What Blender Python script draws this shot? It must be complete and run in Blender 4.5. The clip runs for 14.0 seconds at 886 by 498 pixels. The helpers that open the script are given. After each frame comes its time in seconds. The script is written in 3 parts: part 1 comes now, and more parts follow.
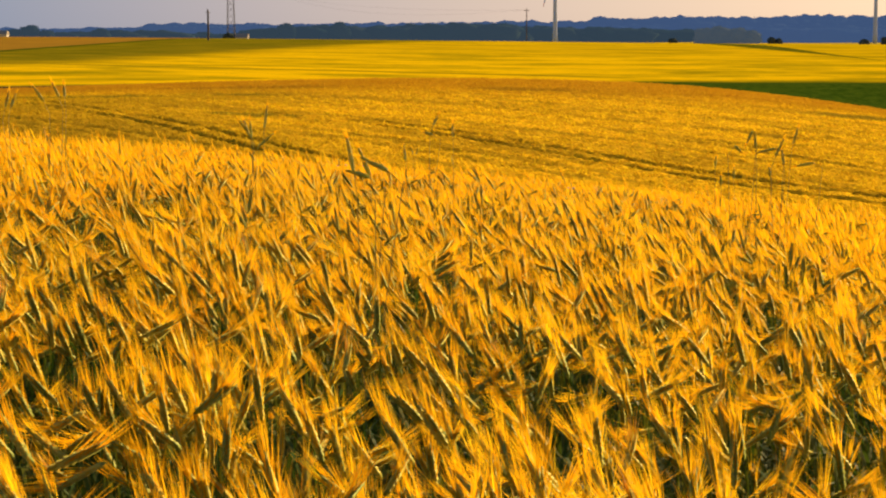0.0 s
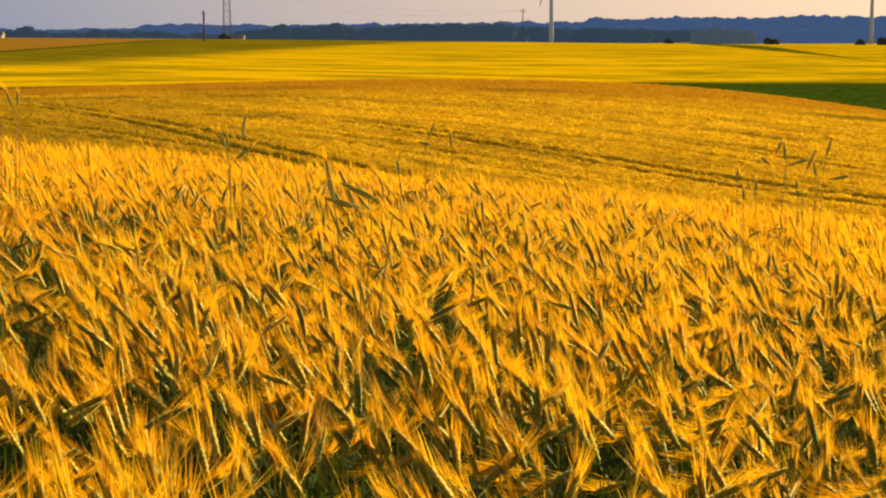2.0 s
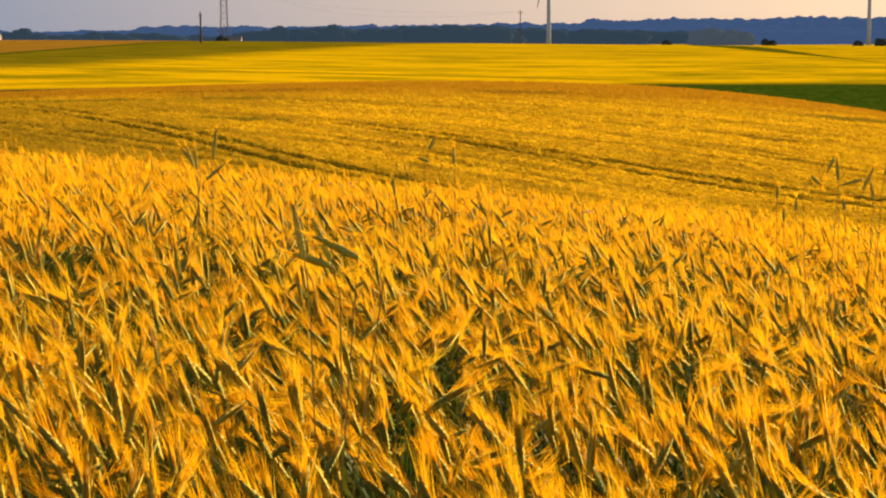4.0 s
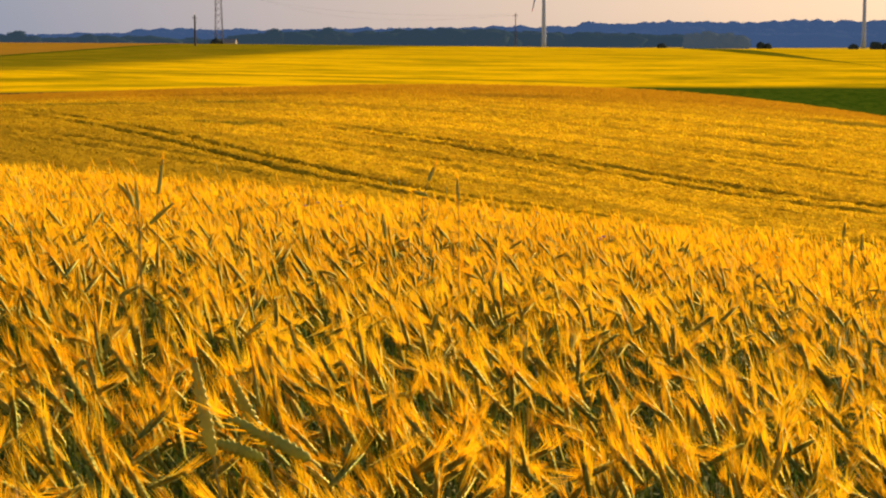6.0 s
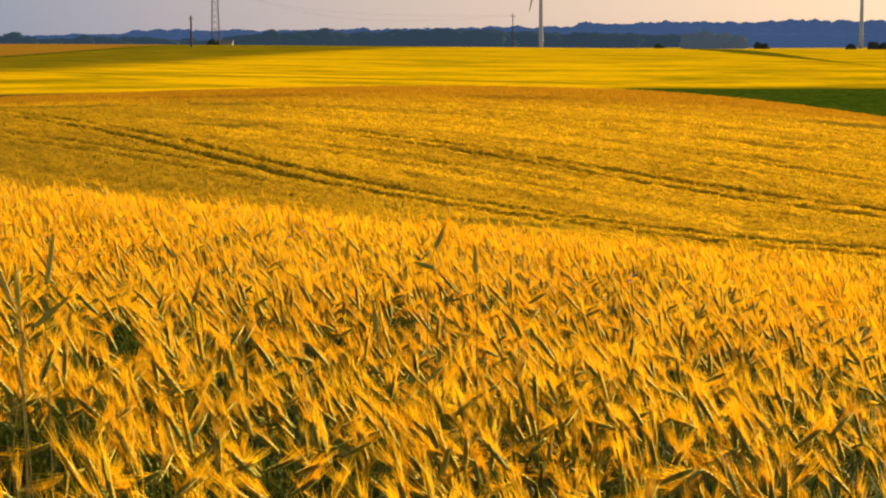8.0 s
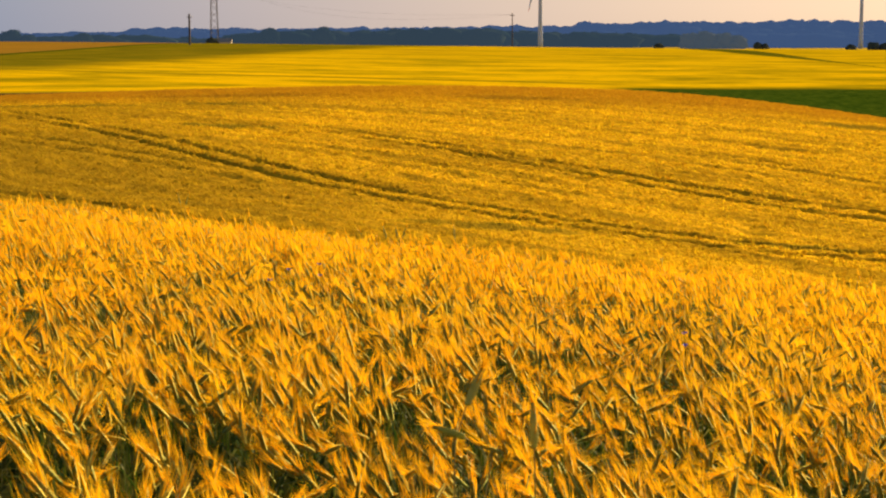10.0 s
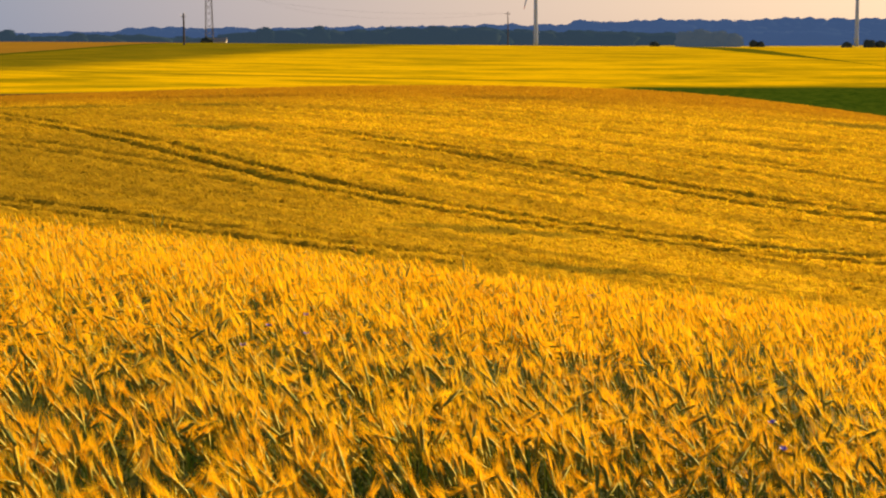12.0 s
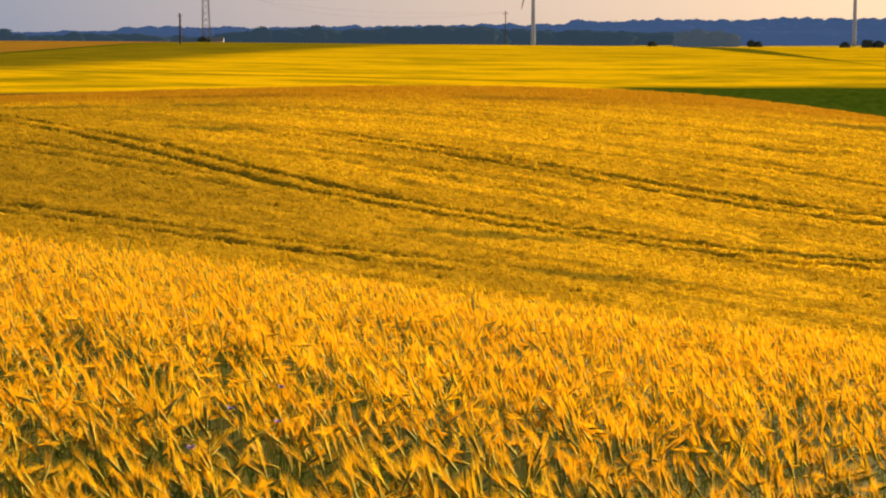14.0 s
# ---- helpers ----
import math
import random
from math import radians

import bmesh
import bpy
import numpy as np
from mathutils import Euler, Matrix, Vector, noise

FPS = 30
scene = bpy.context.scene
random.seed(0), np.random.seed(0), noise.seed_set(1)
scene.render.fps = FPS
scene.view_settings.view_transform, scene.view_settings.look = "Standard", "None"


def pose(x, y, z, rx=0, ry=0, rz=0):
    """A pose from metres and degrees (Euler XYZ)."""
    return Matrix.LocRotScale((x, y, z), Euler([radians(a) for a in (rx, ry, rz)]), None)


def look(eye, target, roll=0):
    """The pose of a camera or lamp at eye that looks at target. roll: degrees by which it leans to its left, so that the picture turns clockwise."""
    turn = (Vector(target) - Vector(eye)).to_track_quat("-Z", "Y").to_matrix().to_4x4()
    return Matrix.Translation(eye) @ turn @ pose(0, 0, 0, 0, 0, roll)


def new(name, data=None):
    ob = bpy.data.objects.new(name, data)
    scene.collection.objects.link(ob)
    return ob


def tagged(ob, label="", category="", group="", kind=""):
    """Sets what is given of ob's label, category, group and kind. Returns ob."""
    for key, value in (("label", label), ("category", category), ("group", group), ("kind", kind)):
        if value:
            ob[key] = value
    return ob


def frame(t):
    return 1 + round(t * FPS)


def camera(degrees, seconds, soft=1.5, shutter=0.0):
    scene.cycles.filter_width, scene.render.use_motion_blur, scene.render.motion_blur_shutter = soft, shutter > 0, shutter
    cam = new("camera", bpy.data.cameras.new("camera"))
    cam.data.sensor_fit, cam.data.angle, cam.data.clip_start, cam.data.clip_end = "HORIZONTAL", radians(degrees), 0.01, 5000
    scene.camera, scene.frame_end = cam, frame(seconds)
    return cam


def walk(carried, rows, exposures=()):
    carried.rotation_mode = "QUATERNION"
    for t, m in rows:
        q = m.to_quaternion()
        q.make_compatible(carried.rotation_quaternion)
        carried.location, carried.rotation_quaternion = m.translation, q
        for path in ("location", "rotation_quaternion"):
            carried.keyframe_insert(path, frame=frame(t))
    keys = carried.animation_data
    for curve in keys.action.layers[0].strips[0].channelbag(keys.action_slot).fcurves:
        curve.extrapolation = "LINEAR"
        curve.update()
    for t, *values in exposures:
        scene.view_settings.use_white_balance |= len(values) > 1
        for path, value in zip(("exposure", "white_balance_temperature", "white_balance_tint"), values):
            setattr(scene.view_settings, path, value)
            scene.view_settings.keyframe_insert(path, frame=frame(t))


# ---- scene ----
EXPOSURE = 1.02
cam = camera(30.0, 14.0, soft=2.1)
PATH = [
    (0, (0.0299, -0.0753, 1.7364), (-0.317, 49.493, -4.812), -0.23),
    (0.5, (0.0248, 0.1248, 1.7369), (-0.291, 49.693, -4.812), -0.25),
    (1, (0.0245, 0.3317, 1.7369), (-0.266, 49.900, -4.814), -0.22),
    (1.5, (0.0221, 0.5432, 1.7327), (-0.248, 50.111, -4.815), -0.22),
    (2, (0.0195, 0.7726, 1.7327), (-0.218, 50.344, -4.793), -0.26),
    (2.5, (0.0148, 1.0162, 1.7317), (-0.203, 50.588, -4.795), -0.30),
    (3, (0.0067, 1.2795, 1.7306), (-0.177, 50.852, -4.792), -0.31),
    (3.2, (0.0058, 1.3895, 1.7295), (-0.222, 50.963, -4.777), -0.39),
    (5.3, (-0.0299, 2.6540, 1.7335), (-0.077, 52.235, -4.720), -0.23),
    (5.5, (-0.0320, 2.7973, 1.7367), (-0.081, 52.383, -4.688), -0.25),
    (6, (-0.0329, 3.1933, 1.7441), (-0.042, 52.782, -4.650), -0.28),
    (6.5, (-0.0267, 3.5935, 1.7473), (-0.019, 53.185, -4.635), -0.31),
    (7, (-0.0318, 4.0211, 1.7596), (-0.003, 53.613, -4.613), -0.32),
    (7.5, (-0.0548, 4.4424, 1.7694), (0.007, 54.034, -4.605), -0.36),
    (8, (-0.0742, 4.8726, 1.7846), (-0.002, 54.464, -4.595), -0.37),
    (8.5, (-0.0823, 5.2940, 1.7937), (0.018, 54.885, -4.587), -0.33),
    (9, (-0.0978, 5.7533, 1.8084), (0.057, 55.341, -4.597), -0.26),
    (9.2, (-0.1054, 5.9389, 1.8117), (-0.010, 55.527, -4.587), -0.14),
    (11.3, (-0.1899, 7.9256, 1.8407), (0.018, 57.509, -4.593), -0.33),
    (11.5, (-0.1989, 8.1163, 1.8429), (0.033, 57.701, -4.587), -0.33),
    (12, (-0.2207, 8.5970, 1.8500), (0.023, 58.179, -4.597), -0.35),
    (12.5, (-0.2425, 9.0621, 1.8498), (0.022, 58.643, -4.603), -0.31),
    (13, (-0.2586, 9.5409, 1.8525), (0.006, 59.121, -4.609), -0.35),
    (13.5, (-0.2675, 10.0214, 1.8519), (0.026, 59.601, -4.611), -0.37),
    (14, (-0.2697, 10.5255, 1.8537), (0.063, 60.106, -4.607), -0.28),
]
walk(cam, [(t, look(eye, target, roll)) for t, eye, target, roll in PATH], exposures=[(0, EXPOSURE)])

# ---- light ----
SUN_AZ, SUN_EL = radians(42.0), radians(21.0)      # to the right of the flight line, low
world = bpy.data.worlds.new("sky")
scene.world = world
world.use_nodes = True
wn, wl = world.node_tree.nodes, world.node_tree.links
wn.clear()
sky = wn.new("ShaderNodeTexSky")
sky.sky_type, sky.sun_disc = "NISHITA", False
sky.sun_elevation, sky.sun_rotation = SUN_EL, SUN_AZ
sky.air_density, sky.dust_density = 1.0, 2.0
# thin evening haze low over the horizon: lilac grey, turning to peach towards the sun
w_co = wn.new("ShaderNodeTexCoord")
w_xyz = wn.new("ShaderNodeSeparateXYZ")
wl.new(w_co.outputs["Generated"], w_xyz.inputs[0])
w_side = wn.new("ShaderNodeMapRange")
w_side.inputs[1].default_value, w_side.inputs[2].default_value = -0.3, 0.3
wl.new(w_xyz.outputs[0], w_side.inputs[0])
w_tint = wn.new("ShaderNodeMix")
w_tint.data_type = "RGBA"
w_tint.inputs[6].default_value = (2.7, 3.3, 4.7, 1)
w_tint.inputs[7].default_value = (11.4, 7.9, 5.2, 1)
wl.new(w_side.outputs[0], w_tint.inputs[0])
w_band = wn.new("ShaderNodeMapRange")
w_band.interpolation_type = "SMOOTHSTEP"
w_band.inputs[1].default_value, w_band.inputs[2].default_value = 0.01, 0.22
w_band.inputs[3].default_value, w_band.inputs[4].default_value = 0.85, 0.0
wl.new(w_xyz.outputs[2], w_band.inputs[0])
w_mix = wn.new("ShaderNodeMix")
w_mix.data_type = "RGBA"
wl.new(w_band.outputs[0], w_mix.inputs[0])
wl.new(sky.outputs[0], w_mix.inputs[6])
wl.new(w_tint.outputs[2], w_mix.inputs[7])
w_bg = wn.new("ShaderNodeBackground")
w_bg.inputs[1].default_value = 0.049
wl.new(w_mix.outputs[2], w_bg.inputs[0])
w_out = wn.new("ShaderNodeOutputWorld")
wl.new(w_bg.outputs[0], w_out.inputs[0])

sun = new("sun", bpy.data.lights.new("sun", "SUN"))
sun.data.energy, sun.data.angle, sun.data.color = 5.0, radians(0.6), (1.0, 0.68, 0.32)
toward = Vector((math.sin(SUN_AZ) * math.cos(SUN_EL), math.cos(SUN_AZ) * math.cos(SUN_EL), math.sin(SUN_EL)))
sun.matrix_world = Matrix.Translation((0, 0, 60)) @ toward.to_track_quat("Z", "Y").to_matrix().to_4x4()

rng = np.random.default_rng(7)


# ---- materials ----
class Mat:
    """A node material with a Principled shader and a few short cuts."""

    def __init__(self, name, rough=0.7, metal=0.0, spec=0.3):
        self.m = bpy.data.materials.new(name)
        self.m.use_nodes = True
        self.n, self.l = self.m.node_tree.nodes, self.m.node_tree.links
        self.b = self.n["Principled BSDF"]
        self.b.inputs["Roughness"].default_value = rough
        self.b.inputs["Metallic"].default_value = metal
        self.b.inputs["Specular IOR Level"].default_value = spec
        self.co = self.n.new("ShaderNodeTexCoord").outputs["Object"]

    def stretched(self, sx, sy, sz, turn=0.0):
        first, node = self.n.new("ShaderNodeMapping"), self.n.new("ShaderNodeMapping")
        first.inputs["Rotation"].default_value = (0, 0, turn)
        node.inputs["Scale"].default_value = (sx, sy, sz)
        self.l.new(self.co, first.inputs[0])
        self.l.new(first.outputs[0], node.inputs[0])
        return node.outputs[0]

    def grain(self, scale, detail=4, rough=0.6, where=None):
        node = self.n.new("ShaderNodeTexNoise")
        node.inputs["Scale"].default_value = scale
        node.inputs["Detail"].default_value = detail
        node.inputs["Roughness"].default_value = rough
        self.l.new(where or self.co, node.inputs["Vector"])
        return node.outputs["Fac"]

    def remap(self, value, a, b, c=0.0, d=1.0):
        node = self.n.new("ShaderNodeMapRange")
        node.interpolation_type = "SMOOTHSTEP"
        for k, v in zip((1, 2, 3, 4), (a, b, c, d)):
            node.inputs[k].default_value = v
        self.l.new(value, node.inputs[0])
        return node.outputs[0]

    def line(self, a, b, c):
        """a*x + b*y + c in the plan."""
        node = self.n.new("ShaderNodeVectorMath")
        node.operation = "DOT_PRODUCT"
        node.inputs[1].default_value = (a, b, 0)
        self.l.new(self.co, node.inputs[0])
        return self.calc("ADD", node.outputs["Value"], c)

    def patch(self, x, y, rx, ry, rough):
        """A weedy or flattened spot of about that size, with a frayed edge."""
        node = self.n.new("ShaderNodeVectorMath")
        node.operation = "SUBTRACT"
        node.inputs[1].default_value = (x, y, 0)
        self.l.new(self.co, node.inputs[0])
        grow = self.n.new("ShaderNodeVectorMath")
        grow.operation = "MULTIPLY"
        grow.inputs[1].default_value = (1 / rx, 1 / ry, 0)
        self.l.new(node.outputs[0], grow.inputs[0])
        size = self.n.new("ShaderNodeVectorMath")
        size.operation = "LENGTH"
        self.l.new(grow.outputs[0], size.inputs[0])
        return self.remap(self.calc("ADD", size.outputs["Value"], rough), 1.1, 0.55)

    def calc(self, op, a, b=0.0):
        node = self.n.new("ShaderNodeMath")
        node.operation = op
        for k, v in enumerate((a, b)):
            if isinstance(v, (int, float)):
                node.inputs[k].default_value = v
            else:
                self.l.new(v, node.inputs[k])
        return node.outputs[0]

    def mix(self, fac, a, b):
        node = self.n.new("ShaderNodeMix")
        node.data_type = "RGBA"
        for k, v in ((0, fac), (6, a), (7, b)):
            if isinstance(v, (int, float)):
                node.inputs[k].default_value = v
            elif isinstance(v, tuple):
                node.inputs[k].default_value = (*v, 1)
            else:
                self.l.new(v, node.inputs[k])
        return node.outputs[2]

    def colour(self, c):
        if isinstance(c, tuple):
            self.b.inputs["Base Color"].default_value = (*c, 1)
        else:
            self.l.new(c, self.b.inputs["Base Color"])
        self.c = c
        return self

    def island(self):
        return self.n.new("ShaderNodeNewGeometry").outputs["Random Per Island"]

    def each(self):
        return self.n.new("ShaderNodeObjectInfo").outputs["Random"]

    def bump(self, value, strength=0.5, distance=0.05):
        node = self.n.new("ShaderNodeBump")
        node.inputs["Strength"].default_value = strength
        node.inputs["Distance"].default_value = distance
        self.l.new(value, node.inputs["Height"])
        self.l.new(node.outputs[0], self.b.inputs["Normal"])
        return self

    def thin(self, share, tint=None):
        """Lets light through, as dry awns and leaves do."""
        tr = self.n.new("ShaderNodeBsdfTranslucent")
        c = tint or self.c
        if isinstance(c, tuple):
            tr.inputs[0].default_value = (*c, 1)
        else:
            self.l.new(c, tr.inputs[0])
        mx = self.n.new("ShaderNodeMixShader")
        mx.inputs[0].default_value = share
        self.l.new(self.b.outputs[0], mx.inputs[1])
        self.l.new(tr.outputs[0], mx.inputs[2])
        self.l.new(mx.outputs[0], self.n["Material Output"].inputs[0])
        return self


def make_awn():
    k = Mat("barley_awn", 0.5, spec=0.2)
    patch = k.remap(k.grain(0.9, 2), 0.35, 0.65)
    c = k.mix(k.island(), (0.74, 0.33, 0.002), (0.99, 0.73, 0.018))
    c = k.mix(k.calc("MULTIPLY", patch, 0.34), c, (0.82, 0.31, 0.003))
    ripe = k.remap(k.grain(6.5, 2), 0.46, 0.66)
    c = k.mix(k.calc("MULTIPLY", ripe, 0.45), c, (0.66, 0.29, 0.005))
    return k.colour(c).thin(0.6).m


def make_ear():
    k = Mat("barley_ear", 0.55, spec=0.1)
    green = k.calc("ADD", k.remap(k.grain(11, 1), 0.40, 0.62), k.calc("MULTIPLY", k.calc("SUBTRACT", k.island(), 0.5), 0.35))
    c = k.mix(green, (0.62, 0.57, 0.11), (0.24, 0.35, 0.09))
    c = k.mix(k.calc("MULTIPLY", k.grain(240, 2), 0.35), c, (0.78, 0.60, 0.10))
    return k.colour(c).bump(k.grain(300, 2), 0.6, 0.002).thin(0.25).m


def make_leaf():
    k = Mat("barley_leaf", 0.6, spec=0.15)
    c = k.mix(k.remap(k.island(), 0.3, 0.9), (0.038, 0.085, 0.009), (0.15, 0.15, 0.013))
    c = k.mix(k.calc("MULTIPLY", k.grain(60, 3), 0.4), c, (0.075, 0.125, 0.013))
    return k.colour(c).thin(0.3).m


def make_rye():
    k = Mat("rye_ear", 0.55, spec=0.35)
    c = k.mix(k.each(), (0.36, 0.44, 0.07), (0.56, 0.54, 0.10))
    c = k.mix(k.calc("MULTIPLY", k.grain(220, 2), 0.5), c, (0.55, 0.48, 0.12))
    return k.colour(c).bump(k.grain(260, 2), 0.7, 0.003).thin(0.3).m


# weedy or flattened patches on the far slope: x, y and half sizes
WEEDS = ((6.5, 149, 6, 3), (-30, 132, 7, 3), (-13.5, 113.5, 4, 1.6), (-18, 136, 5, 2), (34, 137, 7, 3), (-18, 150, 10, 3),
         (6.5, 76.7, 3.5, 0.8), (17.5, 85.6, 4.5, 0.8), (2.5, 84.5, 5, 1.1))


def make_sward():
    """The closed top of the crop where it lies farther off."""
    k = Mat("barley_sward", 0.85, spec=0.0)
    along = k.stretched(0.035, 0.55, 0.3, radians(27))
    band = k.remap(k.grain(1.0, 6, 0.70, along), 0.45, 0.60)
    speck = k.remap(k.grain(4.2, 4, 0.7), 0.36, 0.64)
    fine = k.remap(k.grain(17, 3, 0.7), 0.3, 0.7)
    c = k.mix(speck, (0.58, 0.30, 0.006), (0.94, 0.57, 0.012))
    c = k.mix(k.calc("MULTIPLY", fine, 0.4), c, (0.92, 0.57, 0.04))
    c = k.mix(k.calc("MULTIPLY", band, 0.6), c, (0.30, 0.19, 0.012))
    pits = k.remap(k.grain(0.22, 3, 0.5, along), 0.63, 0.72)
    c = k.mix(k.calc("MULTIPLY", pits, 0.7), c, (0.12, 0.13, 0.03))
    rows = k.stretched(0.045, 0.85, 0.3, radians(29))
    drill = k.remap(k.grain(1.0, 4, 0.65, rows), 0.52, 0.64)
    c = k.mix(k.calc("MULTIPLY", drill, 0.6), c, (0.25, 0.16, 0.011))
    # patchy, darker towards the left
    left_mottle = k.calc("MULTIPLY", k.remap(k.line(1, 0, 0), -2, -30), k.remap(k.grain(0.09, 3, 0.6), 0.35, 0.60))
    c = k.mix(k.calc("MULTIPLY", left_mottle, 0.55), c, (0.27, 0.185, 0.012))
    fray = k.calc("MULTIPLY", k.calc("SUBTRACT", k.grain(0.7, 4), 0.5), 1.6)
    for bear, py, rx, ry in WEEDS:
        c = k.mix(k.calc("MULTIPLY", k.patch(bear, py, rx, ry, fray), 0.75), c, (0.16, 0.14, 0.014))
    low = k.calc("MULTIPLY", k.remap(k.line(0.75, 1, -95), 5, -8), k.remap(k.line(1, 0, 0), 16, -14))
    c = k.mix(k.calc("MULTIPLY", low, 0.55), c, (0.30, 0.20, 0.013))
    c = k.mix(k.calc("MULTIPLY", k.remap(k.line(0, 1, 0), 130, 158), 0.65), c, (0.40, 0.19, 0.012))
    return k.colour(c).bump(k.grain(6, 4, 0.7), 0.9, 0.18).m


def make_tuft():
    k = Mat("barley_tuft", 0.7, spec=0.0)
    c = k.mix(k.island(), (0.40, 0.18, 0.003), (1.0, 0.77, 0.018))
    mottle = k.remap(k.grain(2.2, 4, 0.7), 0.50, 0.66)
    c = k.mix(k.calc("MULTIPLY", mottle, 0.65), c, (0.30, 0.17, 0.010))
    along = k.stretched(0.035, 0.55, 0.3, radians(27))
    band = k.remap(k.grain(1.0, 6, 0.70, along), 0.45, 0.60)
    c = k.mix(k.calc("MULTIPLY", band, 0.55), c, (0.31, 0.19, 0.012))
    rows = k.stretched(0.045, 0.85, 0.3, radians(29))
    drill = k.remap(k.grain(1.0, 4, 0.65, rows), 0.52, 0.64)
    c = k.mix(k.calc("MULTIPLY", drill, 0.6), c, (0.25, 0.16, 0.011))
    # the same patchy darker tone towards the left
    left_mottle = k.calc("MULTIPLY", k.remap(k.line(1, 0, 0), -2, -30), k.remap(k.grain(0.09, 3, 0.6), 0.35, 0.60))
    c = k.mix(k.calc("MULTIPLY", left_mottle, 0.55), c, (0.27, 0.185, 0.012))
    fray = k.calc("MULTIPLY", k.calc("SUBTRACT", k.grain(0.7, 4), 0.5), 1.6)
    for bear, py, rx, ry in WEEDS:
        c = k.mix(k.calc("MULTIPLY", k.patch(bear, py, rx, ry, fray), 0.75), c, (0.16, 0.14, 0.014))
    low = k.calc("MULTIPLY", k.remap(k.line(0.75, 1, -95), 5, -8), k.remap(k.line(1, 0, 0), 16, -14))
    c = k.mix(k.calc("MULTIPLY", low, 0.55), c, (0.30, 0.20, 0.013))
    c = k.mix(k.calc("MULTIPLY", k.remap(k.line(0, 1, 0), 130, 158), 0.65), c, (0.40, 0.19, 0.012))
    return k.colour(c).thin(0.4).m


def make_ground():
    """Soil under the barley, then the fields beyond the hill, one after another."""
    k = Mat("field_ground", 0.95, spec=0.0)
    streak = k.stretched(0.022, 0.055, 0.2, radians(-8))
    s1 = k.remap(k.grain(1.5, 6, 0.64, streak), 0.42, 0.62)
    s2 = k.remap(k.grain(3.1, 4, 0.6, streak), 0.40, 0.62)
    clod = k.grain(0.8, 5, 0.65)
    ripe = k.mix(s1, (0.70, 0.45, 0.002), (0.24, 0.200, 0.003))
    ripe = k.mix(k.calc("MULTIPLY", s2, 0.45), ripe, (0.80, 0.52, 0.003))
    thread = k.remap(k.grain(7.0, 4, 0.65, streak), 0.50, 0.66)
    ripe = k.mix(k.calc("MULTIPLY", thread, 0.5), ripe, (0.27, 0.215, 0.003))
    ripe = k.mix(k.calc("MULTIPLY", clod, 0.25), ripe, (0.44, 0.30, 0.006))
    ripe = k.mix(k.remap(k.line(0, 1, 0), 280, 440, 0, 0.35), ripe, (0.34, 0.25, 0.004))
    olive = k.mix(s2, (0.10, 0.100, 0.005), (0.18, 0.15, 0.006))
    brown = k.mix(s2, (0.27, 0.155, 0.014), (0.20, 0.12, 0.014))
    brown = k.mix(k.calc("MULTIPLY", clod, 0.4), brown, (0.34, 0.18, 0.03))
    green = k.mix(k.remap(clod, 0.35, 0.7), (0.018, 0.046, 0.004), (0.060, 0.095, 0.007))
    wander = k.calc("MULTIPLY", k.calc("SUBTRACT", k.grain(0.02, 3), 0.5), 26.0)
    # olive strip along the edge of the stubble field
    c = k.mix(k.remap(k.calc("ADD", k.line(-1, 0.25, -137.0), wander), -14, 8, 0, 0.95), ripe, olive)
    c = k.mix(k.remap(k.line(-1, 0.0714, -118.0), -0.3, 0.3), c, brown)
    c = k.mix(k.remap(k.calc("ABSOLUTE", k.line(-1, 0.0714, -118.0)), 3.0, 1.0, 0, 0.85), c, green)
    # grassy margin that runs away between the two ripe fields
    edge = k.calc("ABSOLUTE", k.calc("ADD", k.line(1, 0.03, -98.5), k.calc("MULTIPLY", wander, 0.08)))
    far = k.remap(k.line(0, 1, 0), 340, 500, 0.35, 7.0)
    c = k.mix(k.calc("LESS_THAN", edge, far), c, k.mix(0.6, green, olive))
    furrow = k.calc("ABSOLUTE", k.calc("ADD", k.line(-0.03, 1, -262), k.calc("MULTIPLY", wander, 0.25)))
    c = k.mix(k.calc("MULTIPLY", k.remap(furrow, 3.2, 0.8), k.calc("MULTIPLY", k.remap(k.line(1, 0, 0), 34, 18), 0.8)), c, olive)
    # green crop in the dip
    dip = k.calc("MULTIPLY", k.remap(k.calc("ADD", k.line(0.25, -1, 244.5), k.calc("MULTIPLY", wander, 0.3)), -4, 4), k.remap(k.line(1, 0, 0), 20, 30))
    c = k.mix(dip, c, green)
    c = k.mix(k.remap(k.line(0, 1, 0), 700, 900), c, k.mix(s2, (0.30, 0.25, 0.03), (0.62, 0.43, 0.03)))
    soil = k.mix(clod, (0.035, 0.028, 0.014), (0.075, 0.055, 0.022))
    c = k.mix(k.remap(k.line(0, 1, 0), 190, 194), soil, c)
    return k.colour(c).bump(k.grain(1.5, 5, 0.7), 0.6, 0.3).m


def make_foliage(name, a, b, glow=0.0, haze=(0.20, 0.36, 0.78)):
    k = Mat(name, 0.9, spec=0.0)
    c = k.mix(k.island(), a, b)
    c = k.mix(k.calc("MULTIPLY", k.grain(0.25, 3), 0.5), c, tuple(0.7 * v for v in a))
    # emission paints air haze over distant leaves, which give off no light
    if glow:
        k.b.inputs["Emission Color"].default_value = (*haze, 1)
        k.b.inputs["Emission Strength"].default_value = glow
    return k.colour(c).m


def make_plain(name, a, b, rough, metal=0.0, scale=2.0):
    k = Mat(name, rough, metal)
    return k.colour(k.mix(k.grain(scale, 4), a, b)).bump(k.grain(scale * 6, 3), 0.2, 0.01).m


